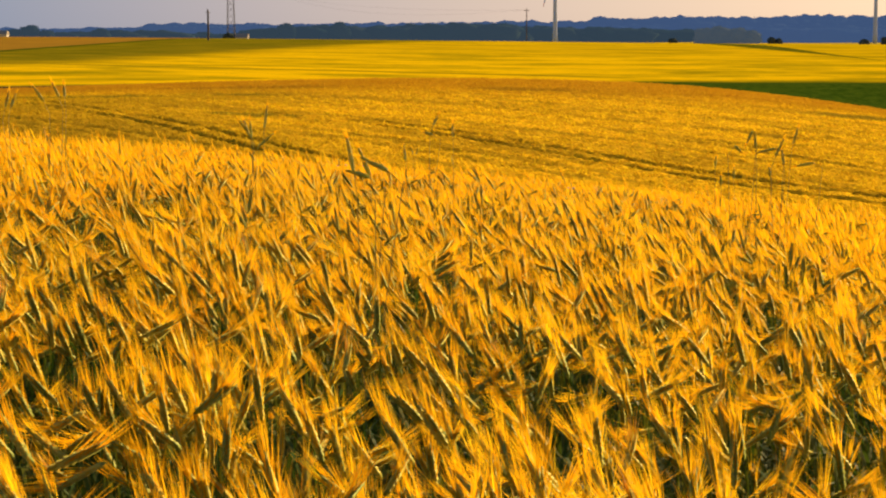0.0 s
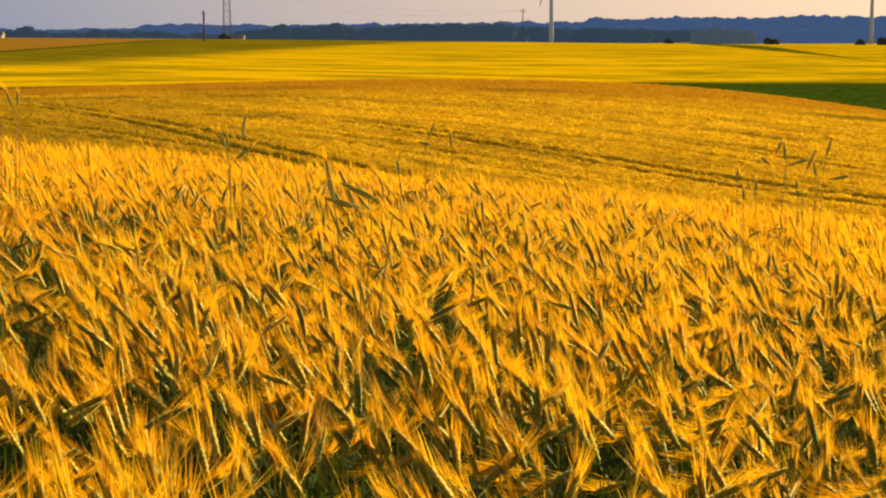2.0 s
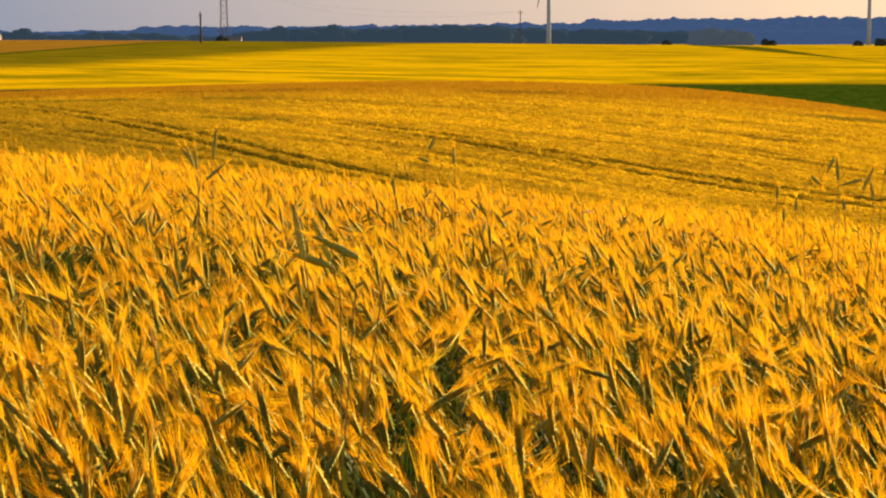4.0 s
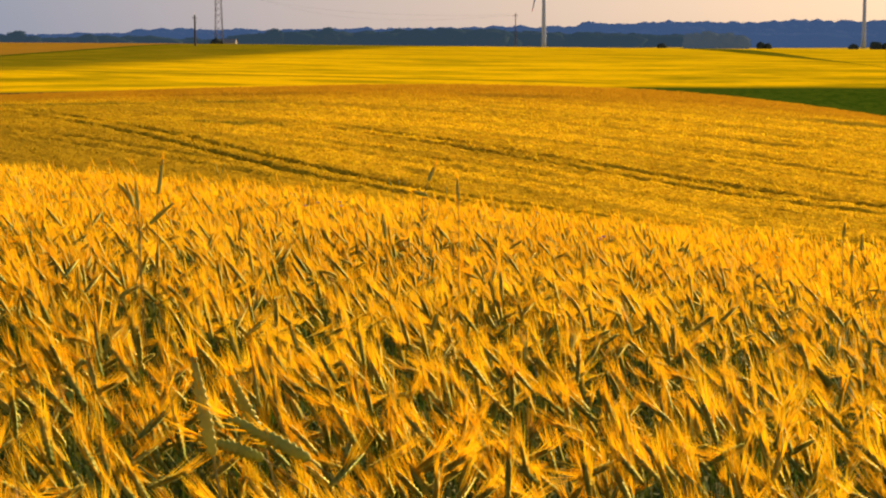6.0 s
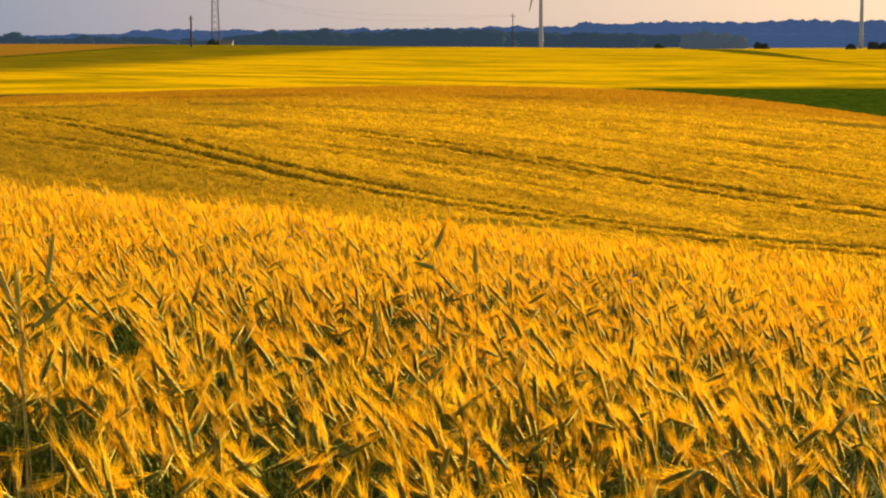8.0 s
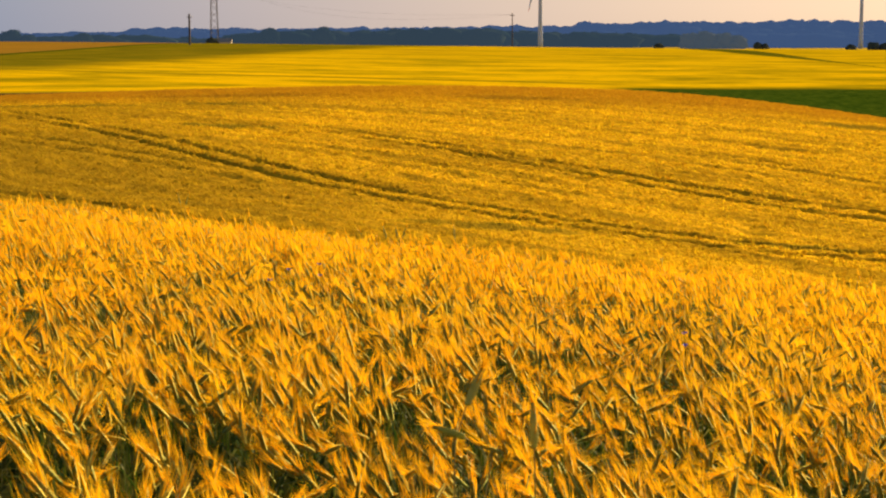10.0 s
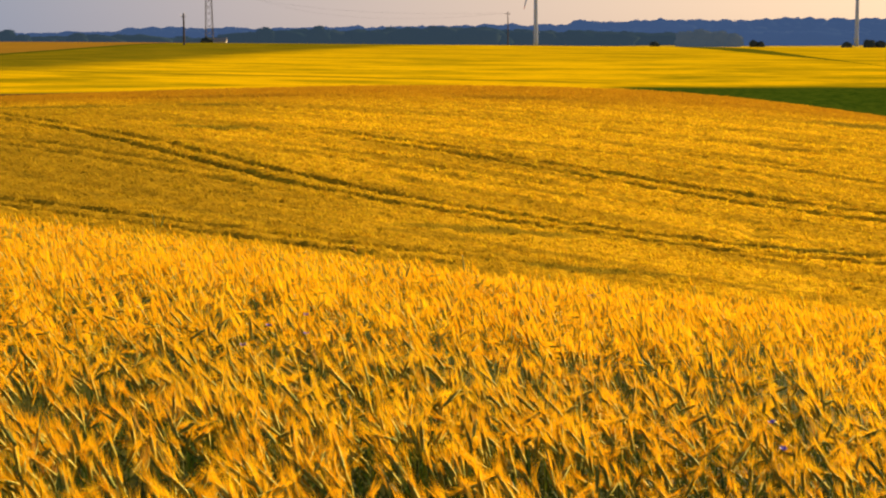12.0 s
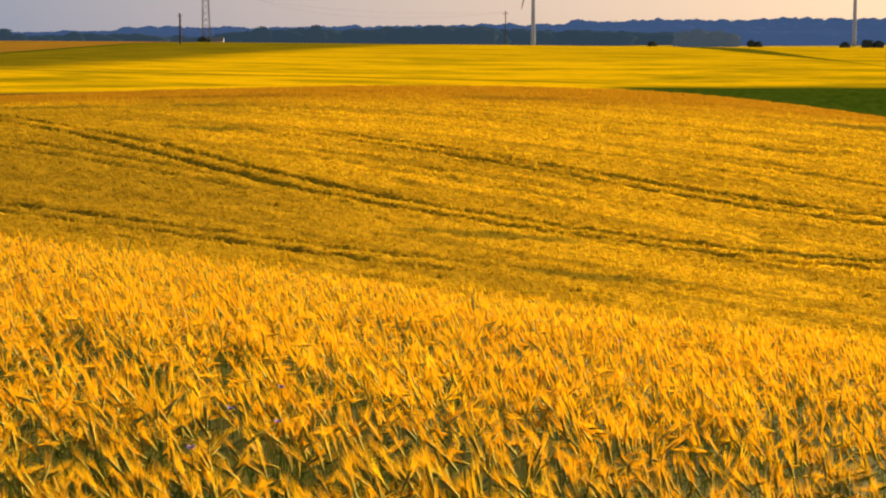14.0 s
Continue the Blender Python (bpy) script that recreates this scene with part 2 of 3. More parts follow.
M_AWN, M_EAR, M_LEAF, M_RYE = make_awn(), make_ear(), make_leaf(), make_rye()
M_SWARD, M_TUFT, M_GROUND = make_sward(), make_tuft(), make_ground()
# these three carry painted haze as bluish emission; the far one's base is bluish too
M_WOOD_FAR = make_foliage("hazed_far_foliage", (0.010, 0.020, 0.034), (0.016, 0.026, 0.038), 0.115)
M_WOOD_NEAR = make_foliage("hazed_wood_foliage", (0.008, 0.018, 0.016), (0.020, 0.028, 0.022), 0.06, (0.24, 0.40, 0.60))
M_GROVE = make_foliage("hazed_grove_foliage", (0.050, 0.062, 0.060), (0.070, 0.078, 0.068), 0.075, (0.30, 0.42, 0.58))
M_BUSH = make_foliage("bush_foliage", (0.070, 0.090, 0.080), (0.095, 0.110, 0.085))
M_TRUNK = make_plain("bark", (0.05, 0.04, 0.03), (0.10, 0.08, 0.06), 0.9)
M_POLE = make_plain("weathered_pole", (0.07, 0.055, 0.045), (0.13, 0.10, 0.08), 0.85)
M_STEEL = make_plain("dull_steel", (0.09, 0.085, 0.085), (0.14, 0.13, 0.13), 0.7)
# white paint with the blue of backlit shade mixed into its colour
M_WHITE = make_plain("shaded_turbine_paint", (0.33, 0.42, 0.66), (0.40, 0.48, 0.70), 0.45, 0.0, 0.05)
M_RED = make_plain("warning_red", (0.55, 0.05, 0.04), (0.62, 0.07, 0.05), 0.5)
M_WIRE = make_plain("wire", (0.10, 0.10, 0.10), (0.15, 0.14, 0.13), 0.6)
M_GLASS = make_plain("insulator", (0.25, 0.20, 0.16), (0.32, 0.27, 0.22), 0.3)
M_WALL = make_plain("farm_wall", (0.36, 0.35, 0.34), (0.44, 0.42, 0.40), 0.8)
M_ROOF = make_plain("farm_roof", (0.22, 0.20, 0.19), (0.30, 0.27, 0.25), 0.8)
M_STRAW = make_plain("straw_stem", (0.26, 0.24, 0.06), (0.45, 0.34, 0.08), 0.6, 0.0, 25)
M_PETAL = make_plain("cornflower_petal", (0.20, 0.14, 0.62), (0.30, 0.22, 0.75), 0.6, 0.0, 90)


# ---- the lie of the land ----
# height of the crop's top on the flight line, by distance
RISE = np.array([
    (-400, -6), (-60, 0.2), (-20, 1.05), (0, 1.08), (5, 0.98), (8, 0.85), (12, 0.61), (16, 0.29), (20, -0.01), (24, -0.43),
    (28, -0.95), (32, -1.51), (36, -2.17), (45, -4.0), (54, -6.0), (62, -7.25), (68, -7.6), (75, -7.35), (82, -7), (92, -6.4), (106, -4.9), (122, -4.1),
    (145, -3.4), (168, -3.05), (195, -4.3), (230, -5.2), (300, -4.2), (400, -2.7), (500, -1.6), (600, -1.9), (750, -4.5),
    (1000, -8), (1500, -9), (6000, -9),
])
# tilt across it, by distance
TILT = np.array([
    (-400, -0.03), (-60, -0.07), (-20, -0.09), (0, -0.09), (5, -0.09), (8, -0.09), (12, -0.09), (16, -0.094), (20, -0.096),
    (24, -0.098), (28, -0.114), (32, -0.129), (36, -0.13), (45, -0.13), (60, -0.1), (72, -0.09), (82, -0.085), (92, -0.075),
    (106, -0.06), (122, -0.045), (145, -0.02), (168, -0.008), (195, -0.015), (230, -0.03), (300, -0.02), (400, -0.016),
    (500, -0.015), (600, -0.015), (750, -0.012), (1000, -0.006), (1500, 0), (6000, 0),
])
# bow across it, by distance
BOW = np.array([
    (45, 0), (60, 0), (72, -0.0001), (82, -0.0002), (92, -0.0004), (106, -0.0005), (122, -0.0006), (145, -0.0009), (168, -0.0011),
    (195, -0.0007), (230, -0.0001), (300, 0), (400, 0),
])


def glide(knots, y):
    """A smooth curve through the knots."""
    xs, ys = knots[:, 0], knots[:, 1]
    h = np.diff(xs)
    d = np.diff(ys) / h
    m = np.r_[d[0], (d[:-1] * h[1:] + d[1:] * h[:-1]) / (h[1:] + h[:-1]), d[-1]]
    i = np.clip(np.searchsorted(xs, y) - 1, 0, len(h) - 1)
    t = np.clip((y - xs[i]) / h[i], 0, 1)
    return ((2 * t**3 - 3 * t**2 + 1) * ys[i] + (t**3 - 2 * t**2 + t) * h[i] * m[i]
            + (3 * t**2 - 2 * t**3) * ys[i + 1] + (t**3 - t**2) * h[i] * m[i + 1])


def ease(v, a, b):
    t = np.clip((v - a) / (b - a), 0, 1)
    return t * t * (3 - 2 * t)


def crop_top(x, y):
    x, y = np.asarray(x, float), np.asarray(y, float)
    w = np.maximum(30 + 0.3 * np.abs(y), 30)
    e = w * np.tanh(x / w)
    shoulder = 0.0024 * np.maximum(e - 17, 0) ** 2 * ease(y, 118, 165) * (1 - ease(y, 180, 225))
    lift = 0.0006 * np.maximum(-e - 8, 0) ** 2 * ease(y, 125, 165) * (1 - ease(y, 180, 225))
    return glide(RISE, y) + glide(TILT, y) * e + glide(BOW, y) * e * e - np.minimum(shoulder, 3.5) + np.minimum(lift, 1.5)


def soil(x, y):
    """The ground: 0.85 m under the barley's top, level with the low crops beyond."""
    return crop_top(x, y) - 0.85 * (1 - ease(np.asarray(y, float), 176, 194))


def waves(x, y, size, seed):
    """Soft uneven swell, about -1 to 1."""
    r = np.random.default_rng(seed)
    out = 0
    for k in range(7):
        a, f, p = r.uniform(0, 6.28), r.uniform(0.6, 1.7) / size * 6.28, r.uniform(0, 6.28)
        out = out + np.sin((x * np.cos(a) + y * np.sin(a)) * f + p)
    return out / 3.2


# ---- mesh helpers ----
def fast_mesh(name, verts, faces, mats, which=None, smooth=False):
    """A mesh from arrays; faces is N x 3 or N x 4."""
    me = bpy.data.meshes.new(name)
    verts, faces = np.asarray(verts, np.float32), np.asarray(faces, np.int32)
    n, k = faces.shape
    me.vertices.add(len(verts))
    me.vertices.foreach_set("co", verts.ravel())
    me.loops.add(n * k)
    me.loops.foreach_set("vertex_index", faces.ravel())
    me.polygons.add(n)
    me.polygons.foreach_set("loop_start", np.arange(0, n * k, k, dtype=np.int32))
    if which is not None:
        me.polygons.foreach_set("material_index", np.asarray(which, np.int32))
    if smooth:
        me.polygons.foreach_set("use_smooth", np.ones(n, bool))
    for m in mats:
        me.materials.append(m)
    me.update(calc_edges=True)
    return me


def part(name, bm, material, parent, label=""):
    me = bpy.data.meshes.new(name)
    bm.to_mesh(me)
    bm.free()
    me.materials.append(material)
    ob = new(name, me)
    ob.parent = parent
    return tagged(ob, label)


def tube(bm, points, radii, sides=6):
    """A tapered tube along points."""
    rings = []
    for i, p in enumerate(points):
        p = Vector(p)
        d = (Vector(points[min(i + 1, len(points) - 1)]) - Vector(points[max(i - 1, 0)])).normalized()
        u = d.orthogonal().normalized()
        v = d.cross(u)
        r = radii[i]
        rings.append([bm.verts.new(p + (u * math.cos(6.2832 * k / sides) + v * math.sin(6.2832 * k / sides)) * r) for k in range(sides)])
    for a, b in zip(rings, rings[1:]):
        for k in range(sides):
            bm.faces.new((a[k], a[(k + 1) % sides], b[(k + 1) % sides], b[k]))
    bm.faces.new(rings[0][::-1])
    bm.faces.new(rings[-1])
    return bm


def box(bm, m, sx, sy, sz):
    bmesh.ops.create_cube(bm, size=1.0, matrix=m @ Matrix.Diagonal((sx, sy, sz, 1)))
    return bm


# ---- ground ----
def build_ground():
    xs = np.unique(np.r_[np.linspace(-3500, -300, 22), np.linspace(-300, 300, 121), np.linspace(300, 3500, 22)])
    ys = np.unique(np.r_[np.linspace(-500, -20, 13), np.linspace(-20, 180, 161), np.linspace(180, 700, 209), np.linspace(700, 4800, 60)])
    gx, gy = np.meshgrid(xs, ys)
    gz = soil(gx, gy)
    nx = len(xs)
    i = np.arange(len(ys) - 1)[:, None] * nx + np.arange(nx - 1)
    quads = np.stack([i, i + 1, i + nx + 1, i + nx], -1).reshape(-1, 4)
    me = fast_mesh("ground", np.stack([gx, gy, gz], -1).reshape(-1, 3), quads, [M_GROUND], smooth=True)
    tagged(new("ground", me), "rolling farmland of ripe yellow, olive, brown and green fields", "ground", kind="structure")


build_ground()

# wheel tracks of the sprayer over the far slope: x of a point, its y, slope, bend, from x, to x, depth
TRACKS = [(-0.6, 90.8, -0.60, 0.0145, -60, 60, 1.0), (7.0, 102.8, -0.60, 0.010, -14, 60, 0.85), (18.0, 110.2, -0.72, 0.012, 4, 60, 0.5),
          (-12.0, 80.2, -0.33, 0.004, -60, 4, 0.8), (-19.0, 99.9, -0.62, 0.0, -60, -4, 0.5), (24.6, 121.0, -0.85, 0.0, 12, 50, 0.45), (-30, 141.0, -0.45, 0.004, -55, 20, 0.4),
          (-10, 113.0, -0.55, 0.004, -26, 2, 0.4), (4, 118.0, -0.50, 0.004, -8, 18, 0.4), (-2, 101.0, -0.55, 0.006, -12, 10, 0.4),
          (10, 124.0, -0.50, 0.004, -6, 32, 0.4), (-5, 130.0, -0.45, 0.003, -28, 18, 0.4)]


def track_depth(x, y):
    out = np.zeros_like(x)
    for x0, y0, s, b, lo, hi, deep in TRACKS:
        u = x - x0
        mid = y0 + s * u + b * u * u + 0.07 * np.sin(x * 0.3)
        tilt = np.sqrt(1 + (s + 2 * b * u) ** 2)
        for side in (-0.95, 0.95):
            d = np.abs(y - mid - side * tilt) / tilt
            out = np.maximum(out, np.clip(1.4 - d / 0.27, 0, 1) * deep * ease(x, lo, lo + 10) * (1 - ease(x, hi - 6, hi)))
    for x0, y0, r0 in ((22.7, 116.9, 0.75), (21.3, 117.0, 0.55), (23.5, 116.4, 0.45), (18.2, 121.4, 0.6), (15.7, 89.0, 0.8)):
        out = np.maximum(out, 1.2 * np.exp(-(((x - x0) / r0) ** 2) - ((y - y0) / (1.3 * r0)) ** 2))
    return out


def reach(x, y):
    """How near the flight comes to a plant while it is in sight."""
    return np.maximum.reduce([np.abs(x) / 0.268, np.full_like(x, 3.0), y - 10.6])


def build_field():
    xs = np.unique(np.r_[np.linspace(-160, -48, 29), np.linspace(-48, 52, 261), np.linspace(52, 160, 28)])
    ys = np.unique(np.r_[np.linspace(-60, -8, 27), np.linspace(-8, 70, 157), np.linspace(70, 140, 301), np.linspace(140, 188, 90)])
    gx, gy = np.meshgrid(xs, ys)
    ragged = 0.5 * waves(gx, gy, 3.0, 8)
    planted = (1 - ease(np.abs(gx + ragged), 12.0, 13.2)) * (1 - ease(gy, 38, 48)) * ease(gy + ragged, -6.0, -4.6)
    fluff = 0.03 * waves(gx, gy, 1.3, 3) + 0.04 * waves(gx, gy, 4.0, 4) + rng.normal(0, 0.03, gx.shape)
    rut = track_depth(gx, gy)
    gz = crop_top(gx, gy) - 0.10 + fluff * (1 - 0.8 * rut) * (1 - 0.6 * ease(gy, 135, 155)) - 0.42 * planted - 0.29 * rut
    gz = gz - 0.75 * ease(gy, 178, 188)
    nx = len(xs)
    i = np.arange(len(ys) - 1)[:, None] * nx + np.arange(nx - 1)
    quads = np.stack([i, i + 1, i + nx + 1, i + nx], -1).reshape(-1, 4)
    inner = planted.reshape(-1)[quads].mean(1) > 0.5
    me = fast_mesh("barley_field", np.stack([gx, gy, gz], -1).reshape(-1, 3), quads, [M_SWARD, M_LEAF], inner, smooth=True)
    return tagged(new("barley_field", me), "ripening golden barley field rolling down and up a slope with wheel tracks", "barley field", kind="stuff")


field = build_field()


# ---- barley ----
def ribbon(points, widths, side):
    """A flat blade along points; the last point is its tip."""
    v, f = [], []
    for p, w in zip(points[:-1], widths):
        v += [p - side * w / 2, p + side * w / 2]
    v.append(points[-1])
    n = len(points) - 1
    for k in range(n - 1):
        a = 2 * k
        f += [(a, a + 1, a + 3), (a, a + 3, a + 2)]
    f.append((2 * n - 2, 2 * n - 1, 2 * n))
    return np.array(v), f


def unit(v):
    return v / np.linalg.norm(v)


def spindle(base, axis, length, r, rings, sides, bead=0.12):
    """An ear's body: rows of grain as swelling rings."""
    u = unit(np.cross(axis, (0.3, 0.9, 0.1)))
    w = np.cross(axis, u)
    v, f = [base], []
    for i in range(rings):
        t = (i + 0.5) / rings
        rr = r * (0.55 + 0.45 * math.sin(math.pi * min(1, t * 1.15) ** 0.8)) * (1 + bead if i % 2 else 1 - bead)
        for k in range(sides):
            a = 6.2832 * k / sides + (0.4 if i % 2 else 0)
            v.append(base + axis * length * t + (u * math.cos(a) * 1.25 + w * math.sin(a) * 0.8) * rr)
    v.append(base + axis * length)
    for k in range(sides):
        f.append((0, 1 + (k + 1) % sides, 1 + k))
        last = 1 + (rings - 1) * sides
        f.append((last + k, last + (k + 1) % sides, len(v) - 1))
    for i in range(rings - 1):
        for k in range(sides):
            a, b = 1 + i * sides + k, 1 + i * sides + (k + 1) % sides
            f += [(a, b, b + sides), (a, b + sides, a + sides)]
    return np.array(v), f


def grains(base, axis, length, r, per_row, rows, lap=2.2):
    """A slim ear core with rows of pointed grains set round it."""
    v, f = spindle(base, axis, length, r * 1.0, 2, 3)
    v, f = list(v), list(f)
    u = unit(np.cross(axis, (0.3, 0.9, 0.1)))
    w = np.cross(axis, u)
    step = length / per_row
    for q in range(rows):
        a = 6.2832 * q / rows + 0.5
        out, side = u * math.cos(a) + w * math.sin(a), w * math.cos(a) - u * math.sin(a)
        for i in range(per_row):
            t = (i + 0.25 + 0.5 * (q % 2)) / (per_row + 0.4)
            fat = r * (0.75 + 0.45 * math.sin(math.pi * min(1.0, t * 1.1)))
            p = base + axis * length * t
            k = len(v)
            v += [p, p + out * fat * 0.95 + side * fat * 0.9 + axis * step * 0.25 * lap, p + out * fat * 0.95 - side * fat * 0.9 + axis * step * 0.25 * lap,
                  p + out * fat * 0.9 + axis * step * lap]
            f += [(k, k + 2, k + 1), (k, k + 1, k + 3), (k + 1, k + 2, k + 3), (k, k + 3, k + 2)]
    return np.array(v), f


def plant(r, level):
    """One barley plant with its foot at the origin, its top near 0.85 m. level 0 is the fullest."""
    verts, faces, which = [], [], []

    def add(vf, m):
        off = sum(len(v) for v in verts)
        verts.append(vf[0])
        faces.extend([tuple(i + off for i in t) for t in vf[1]])
        which.extend([m] * len(vf[1]))

    way = r.random()
    if way < 0.60:                                   # most lean with the wind, to the left
        lean = r.normal(-0.54, 0.24)
    elif way < 0.80:
        lean = r.normal(-0.12, 0.20)
    elif way < 0.91:
        lean = r.uniform(0.35, 1.15)
    else:                                            # nodding ears
        lean = r.uniform(1.4, 2.3) * (-1 if r.random() < 0.6 else 1)
    away = r.normal(0.0, 0.28)
    axis = unit(np.array([math.sin(lean), away, math.cos(lean)]))
    length = r.uniform(0.078, 0.112)
    high = r.uniform(0.665, 0.775) + 0.03 * (abs(lean) > 1.2)
    base = np.array([0.09 * math.sin(lean), 0.05 * away, high])
    bend = np.array([0.035 * math.sin(lean), 0.02 * away, high - 0.045 + 0.02 * abs(math.sin(lean))])
    side = unit(np.array([1.0, r.normal(0, 0.5), 0]))
    foot = np.array([0.0, 0.0, 0.08 if level == 0 else 0.2])
    if level < 2:
        wst = 0.0040 if level == 0 else 0.0055
        add(ribbon([foot, bend, base] if level == 0 else [foot, base], [wst, wst * 0.8], side), 2)
    for _ in range((3, 1, 1)[level]):
        z = r.uniform(0.30, 0.56)
        a = r.uniform(0, 6.28)
        out = np.array([math.cos(a), math.sin(a), 0])
        long = r.uniform(0.14, 0.26)
        p0 = np.array([0, 0, z])
        pts = [p0, p0 + out * long * 0.45 + np.array([0, 0, long * 0.55]), p0 + out * long + np.array([0, 0, long * r.uniform(-0.1, 0.6)])]
        wl_ = (0.011, 0.013, 0.020)[level]
        add(ribbon(pts if level == 0 else [pts[0], pts[2]], [wl_, wl_ * 0.8], np.array([-out[1], out[0], 0.0])), 2)
    rr = r.uniform(0.0054, 0.0070) * (1, 1.1, 1.5)[level]
    if level == 0:
        add(grains(base, axis, length, rr, 7, 3), 1)
    else:
        add(spindle(base, axis, length, rr, (7, 2, 1)[level], 3), 1)
    fan = r.normal(0, 0.09, 3) + np.array([0.05, 0, 0.36])
    u = unit(np.cross(axis, (0.3, 0.9, 0.1)))
    w = np.cross(axis, u)
    count = (32, 12, 5)[level]
    for k in range(count):
        t = 0.25 + 0.75 * (k + r.random()) / count
        a = r.uniform(0, 6.28)
        out = u * math.cos(a) + w * math.sin(a)
        p = base + axis * length * t + out * rr * 0.7
        d = unit(axis + out * abs(r.normal(0.13, (0.09, 0.11, 0.14)[level])) + fan)
        far = p + d * r.uniform(0.055, 0.115) * (1, 0.95, 0.75)[level]
        wa = (0.0017, 0.0039, 0.0092)[level]
        cross = unit(np.cross(d, (r.normal(0, 0.4), 1.0, r.normal(0, 0.4)))) * wa / 2
        add((np.array([p - cross, p + cross, far]), [(0, 1, 2)]), 0)
    return np.concatenate(verts), np.array(faces), np.array(which)


def scatter(templates, x, y, z, turn, size, tall):
    """Copies of templates, baked into one set of arrays."""
    pick = rng.integers(0, len(templates), len(x))
    vs, fs, ms, off = [], [], [], 0
    for k, (v, f, m) in enumerate(templates):
        s = np.nonzero(pick == k)[0]
        if not len(s):
            continue
        c, n = np.cos(turn[s])[:, None], np.sin(turn[s])[:, None]
        bear = (v[:, 0] * c - v[:, 1] * n) * size[s][:, None] + x[s][:, None]
        py = (v[:, 0] * n + v[:, 1] * c) * size[s][:, None] + y[s][:, None]
        pz = v[:, 2] * tall[s][:, None] + z[s][:, None]
        vs.append(np.stack([bear, py, pz], -1).reshape(-1, 3))
        fs.append((f[None] + (np.arange(len(s)) * len(v))[:, None, None] + off).reshape(-1, 3))
        ms.append(np.tile(m, len(s)))
        off += len(s) * len(v)
    return np.concatenate(vs), np.concatenate(fs), np.concatenate(ms)


def sow(level, per_m2, nearest, farthest, y_lo, y_hi, half):
    n = int(per_m2 * (y_hi - y_lo) * 2 * half)
    x, y = rng.uniform(-half, half, n), rng.uniform(y_lo, y_hi, n)
    d = reach(x, y)
    edge = 0.275 * (y + 0.6) + 0.5
    thin_spot = waves(x, y, 0.55, 11) + 0.6 * waves(x, y, 2.2, 12)
    keep = (d >= nearest) & (d < farthest) & (np.abs(x) < edge) & (rng.random(n) < np.clip((0.78, 0.70, 0.76)[level] + 0.95 * thin_spot, 0.05, 1))
    return x[keep], y[keep]


def stand(x, y):
    """Foot height, turn, size and height of plants at x, y."""
    tall = 0.985 + 0.075 * waves(x, y, 0.6, 21) + 0.035 * waves(x, y, 2.6, 22) + rng.normal(0, 0.068, len(x))
    turn = 0.6 * waves(x, y, 0.9, 23) + rng.normal(0, 0.4, len(x))
    return soil(x, y), turn, rng.uniform(0.88, 1.12, len(x)), tall * 0.955


tr = np.random.default_rng(5)
FULL, LEAN, FAR = ([plant(tr, k) for _ in range(28)] for k in range(3))
MATS = [M_AWN, M_EAR, M_LEAF]
for level, made, per, lo, hi, y0, y1, half in ((0, FULL, 225, 0, 7.0, 1.6, 17.8, 1.95), (1, LEAN, 255, 7.0, 14.5, 3.0, 25.4, 4.0),
                                               (2, FAR, 112, 14.5, 40.0, 8.0, 50.0, 11.0)):
    bx, by = sow(level, per, lo, hi, y0, y1, half)
    v, f, m = scatter(made, bx, by, *stand(bx, by))
    crop = new("barley_plants", fast_mesh("barley_plants", v, f, MATS, m))
    crop.parent = field
    tagged(crop, "dense ripening barley with glowing golden awns", kind="stuff")


def build_tufts():
    n = 115000
    y = np.sqrt(rng.uniform(40.0**2, 172.0**2, n))
    x = rng.uniform(-0.30, 0.31, n) * (y + 4)
    keep = track_depth(x, y) < 0.12
    x, y = x[keep], y[keep]
    z = crop_top(x, y) - 0.14 + 0.03 * waves(x, y, 1.3, 3) + 0.04 * waves(x, y, 4.0, 4)
    kinds = []
    for _ in range(12):
        v, f = [], []
        for k in range(3):
            a = tr.uniform(0, 6.28)
            s = np.array([math.cos(a), math.sin(a) * 0.5, 0]) * tr.uniform(0.035, 0.065)
            c = np.array([tr.uniform(-0.1, 0.1), tr.uniform(-0.1, 0.1), 0])
            v += [c - s, c + s, c + np.array([tr.uniform(-0.12, 0.02), tr.uniform(-0.06, 0.06), tr.uniform(0.12, 0.24)])]
            f.append((3 * k, 3 * k + 1, 3 * k + 2))
        kinds.append((np.array(v), np.array(f), np.zeros(3, int)))
    one = np.ones(len(x))
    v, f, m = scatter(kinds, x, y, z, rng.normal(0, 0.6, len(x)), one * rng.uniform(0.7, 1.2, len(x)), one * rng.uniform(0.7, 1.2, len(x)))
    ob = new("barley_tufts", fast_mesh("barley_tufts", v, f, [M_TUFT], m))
    ob.parent = field
    tagged(ob, "tufted golden top of distant barley", kind="stuff")


build_tufts()


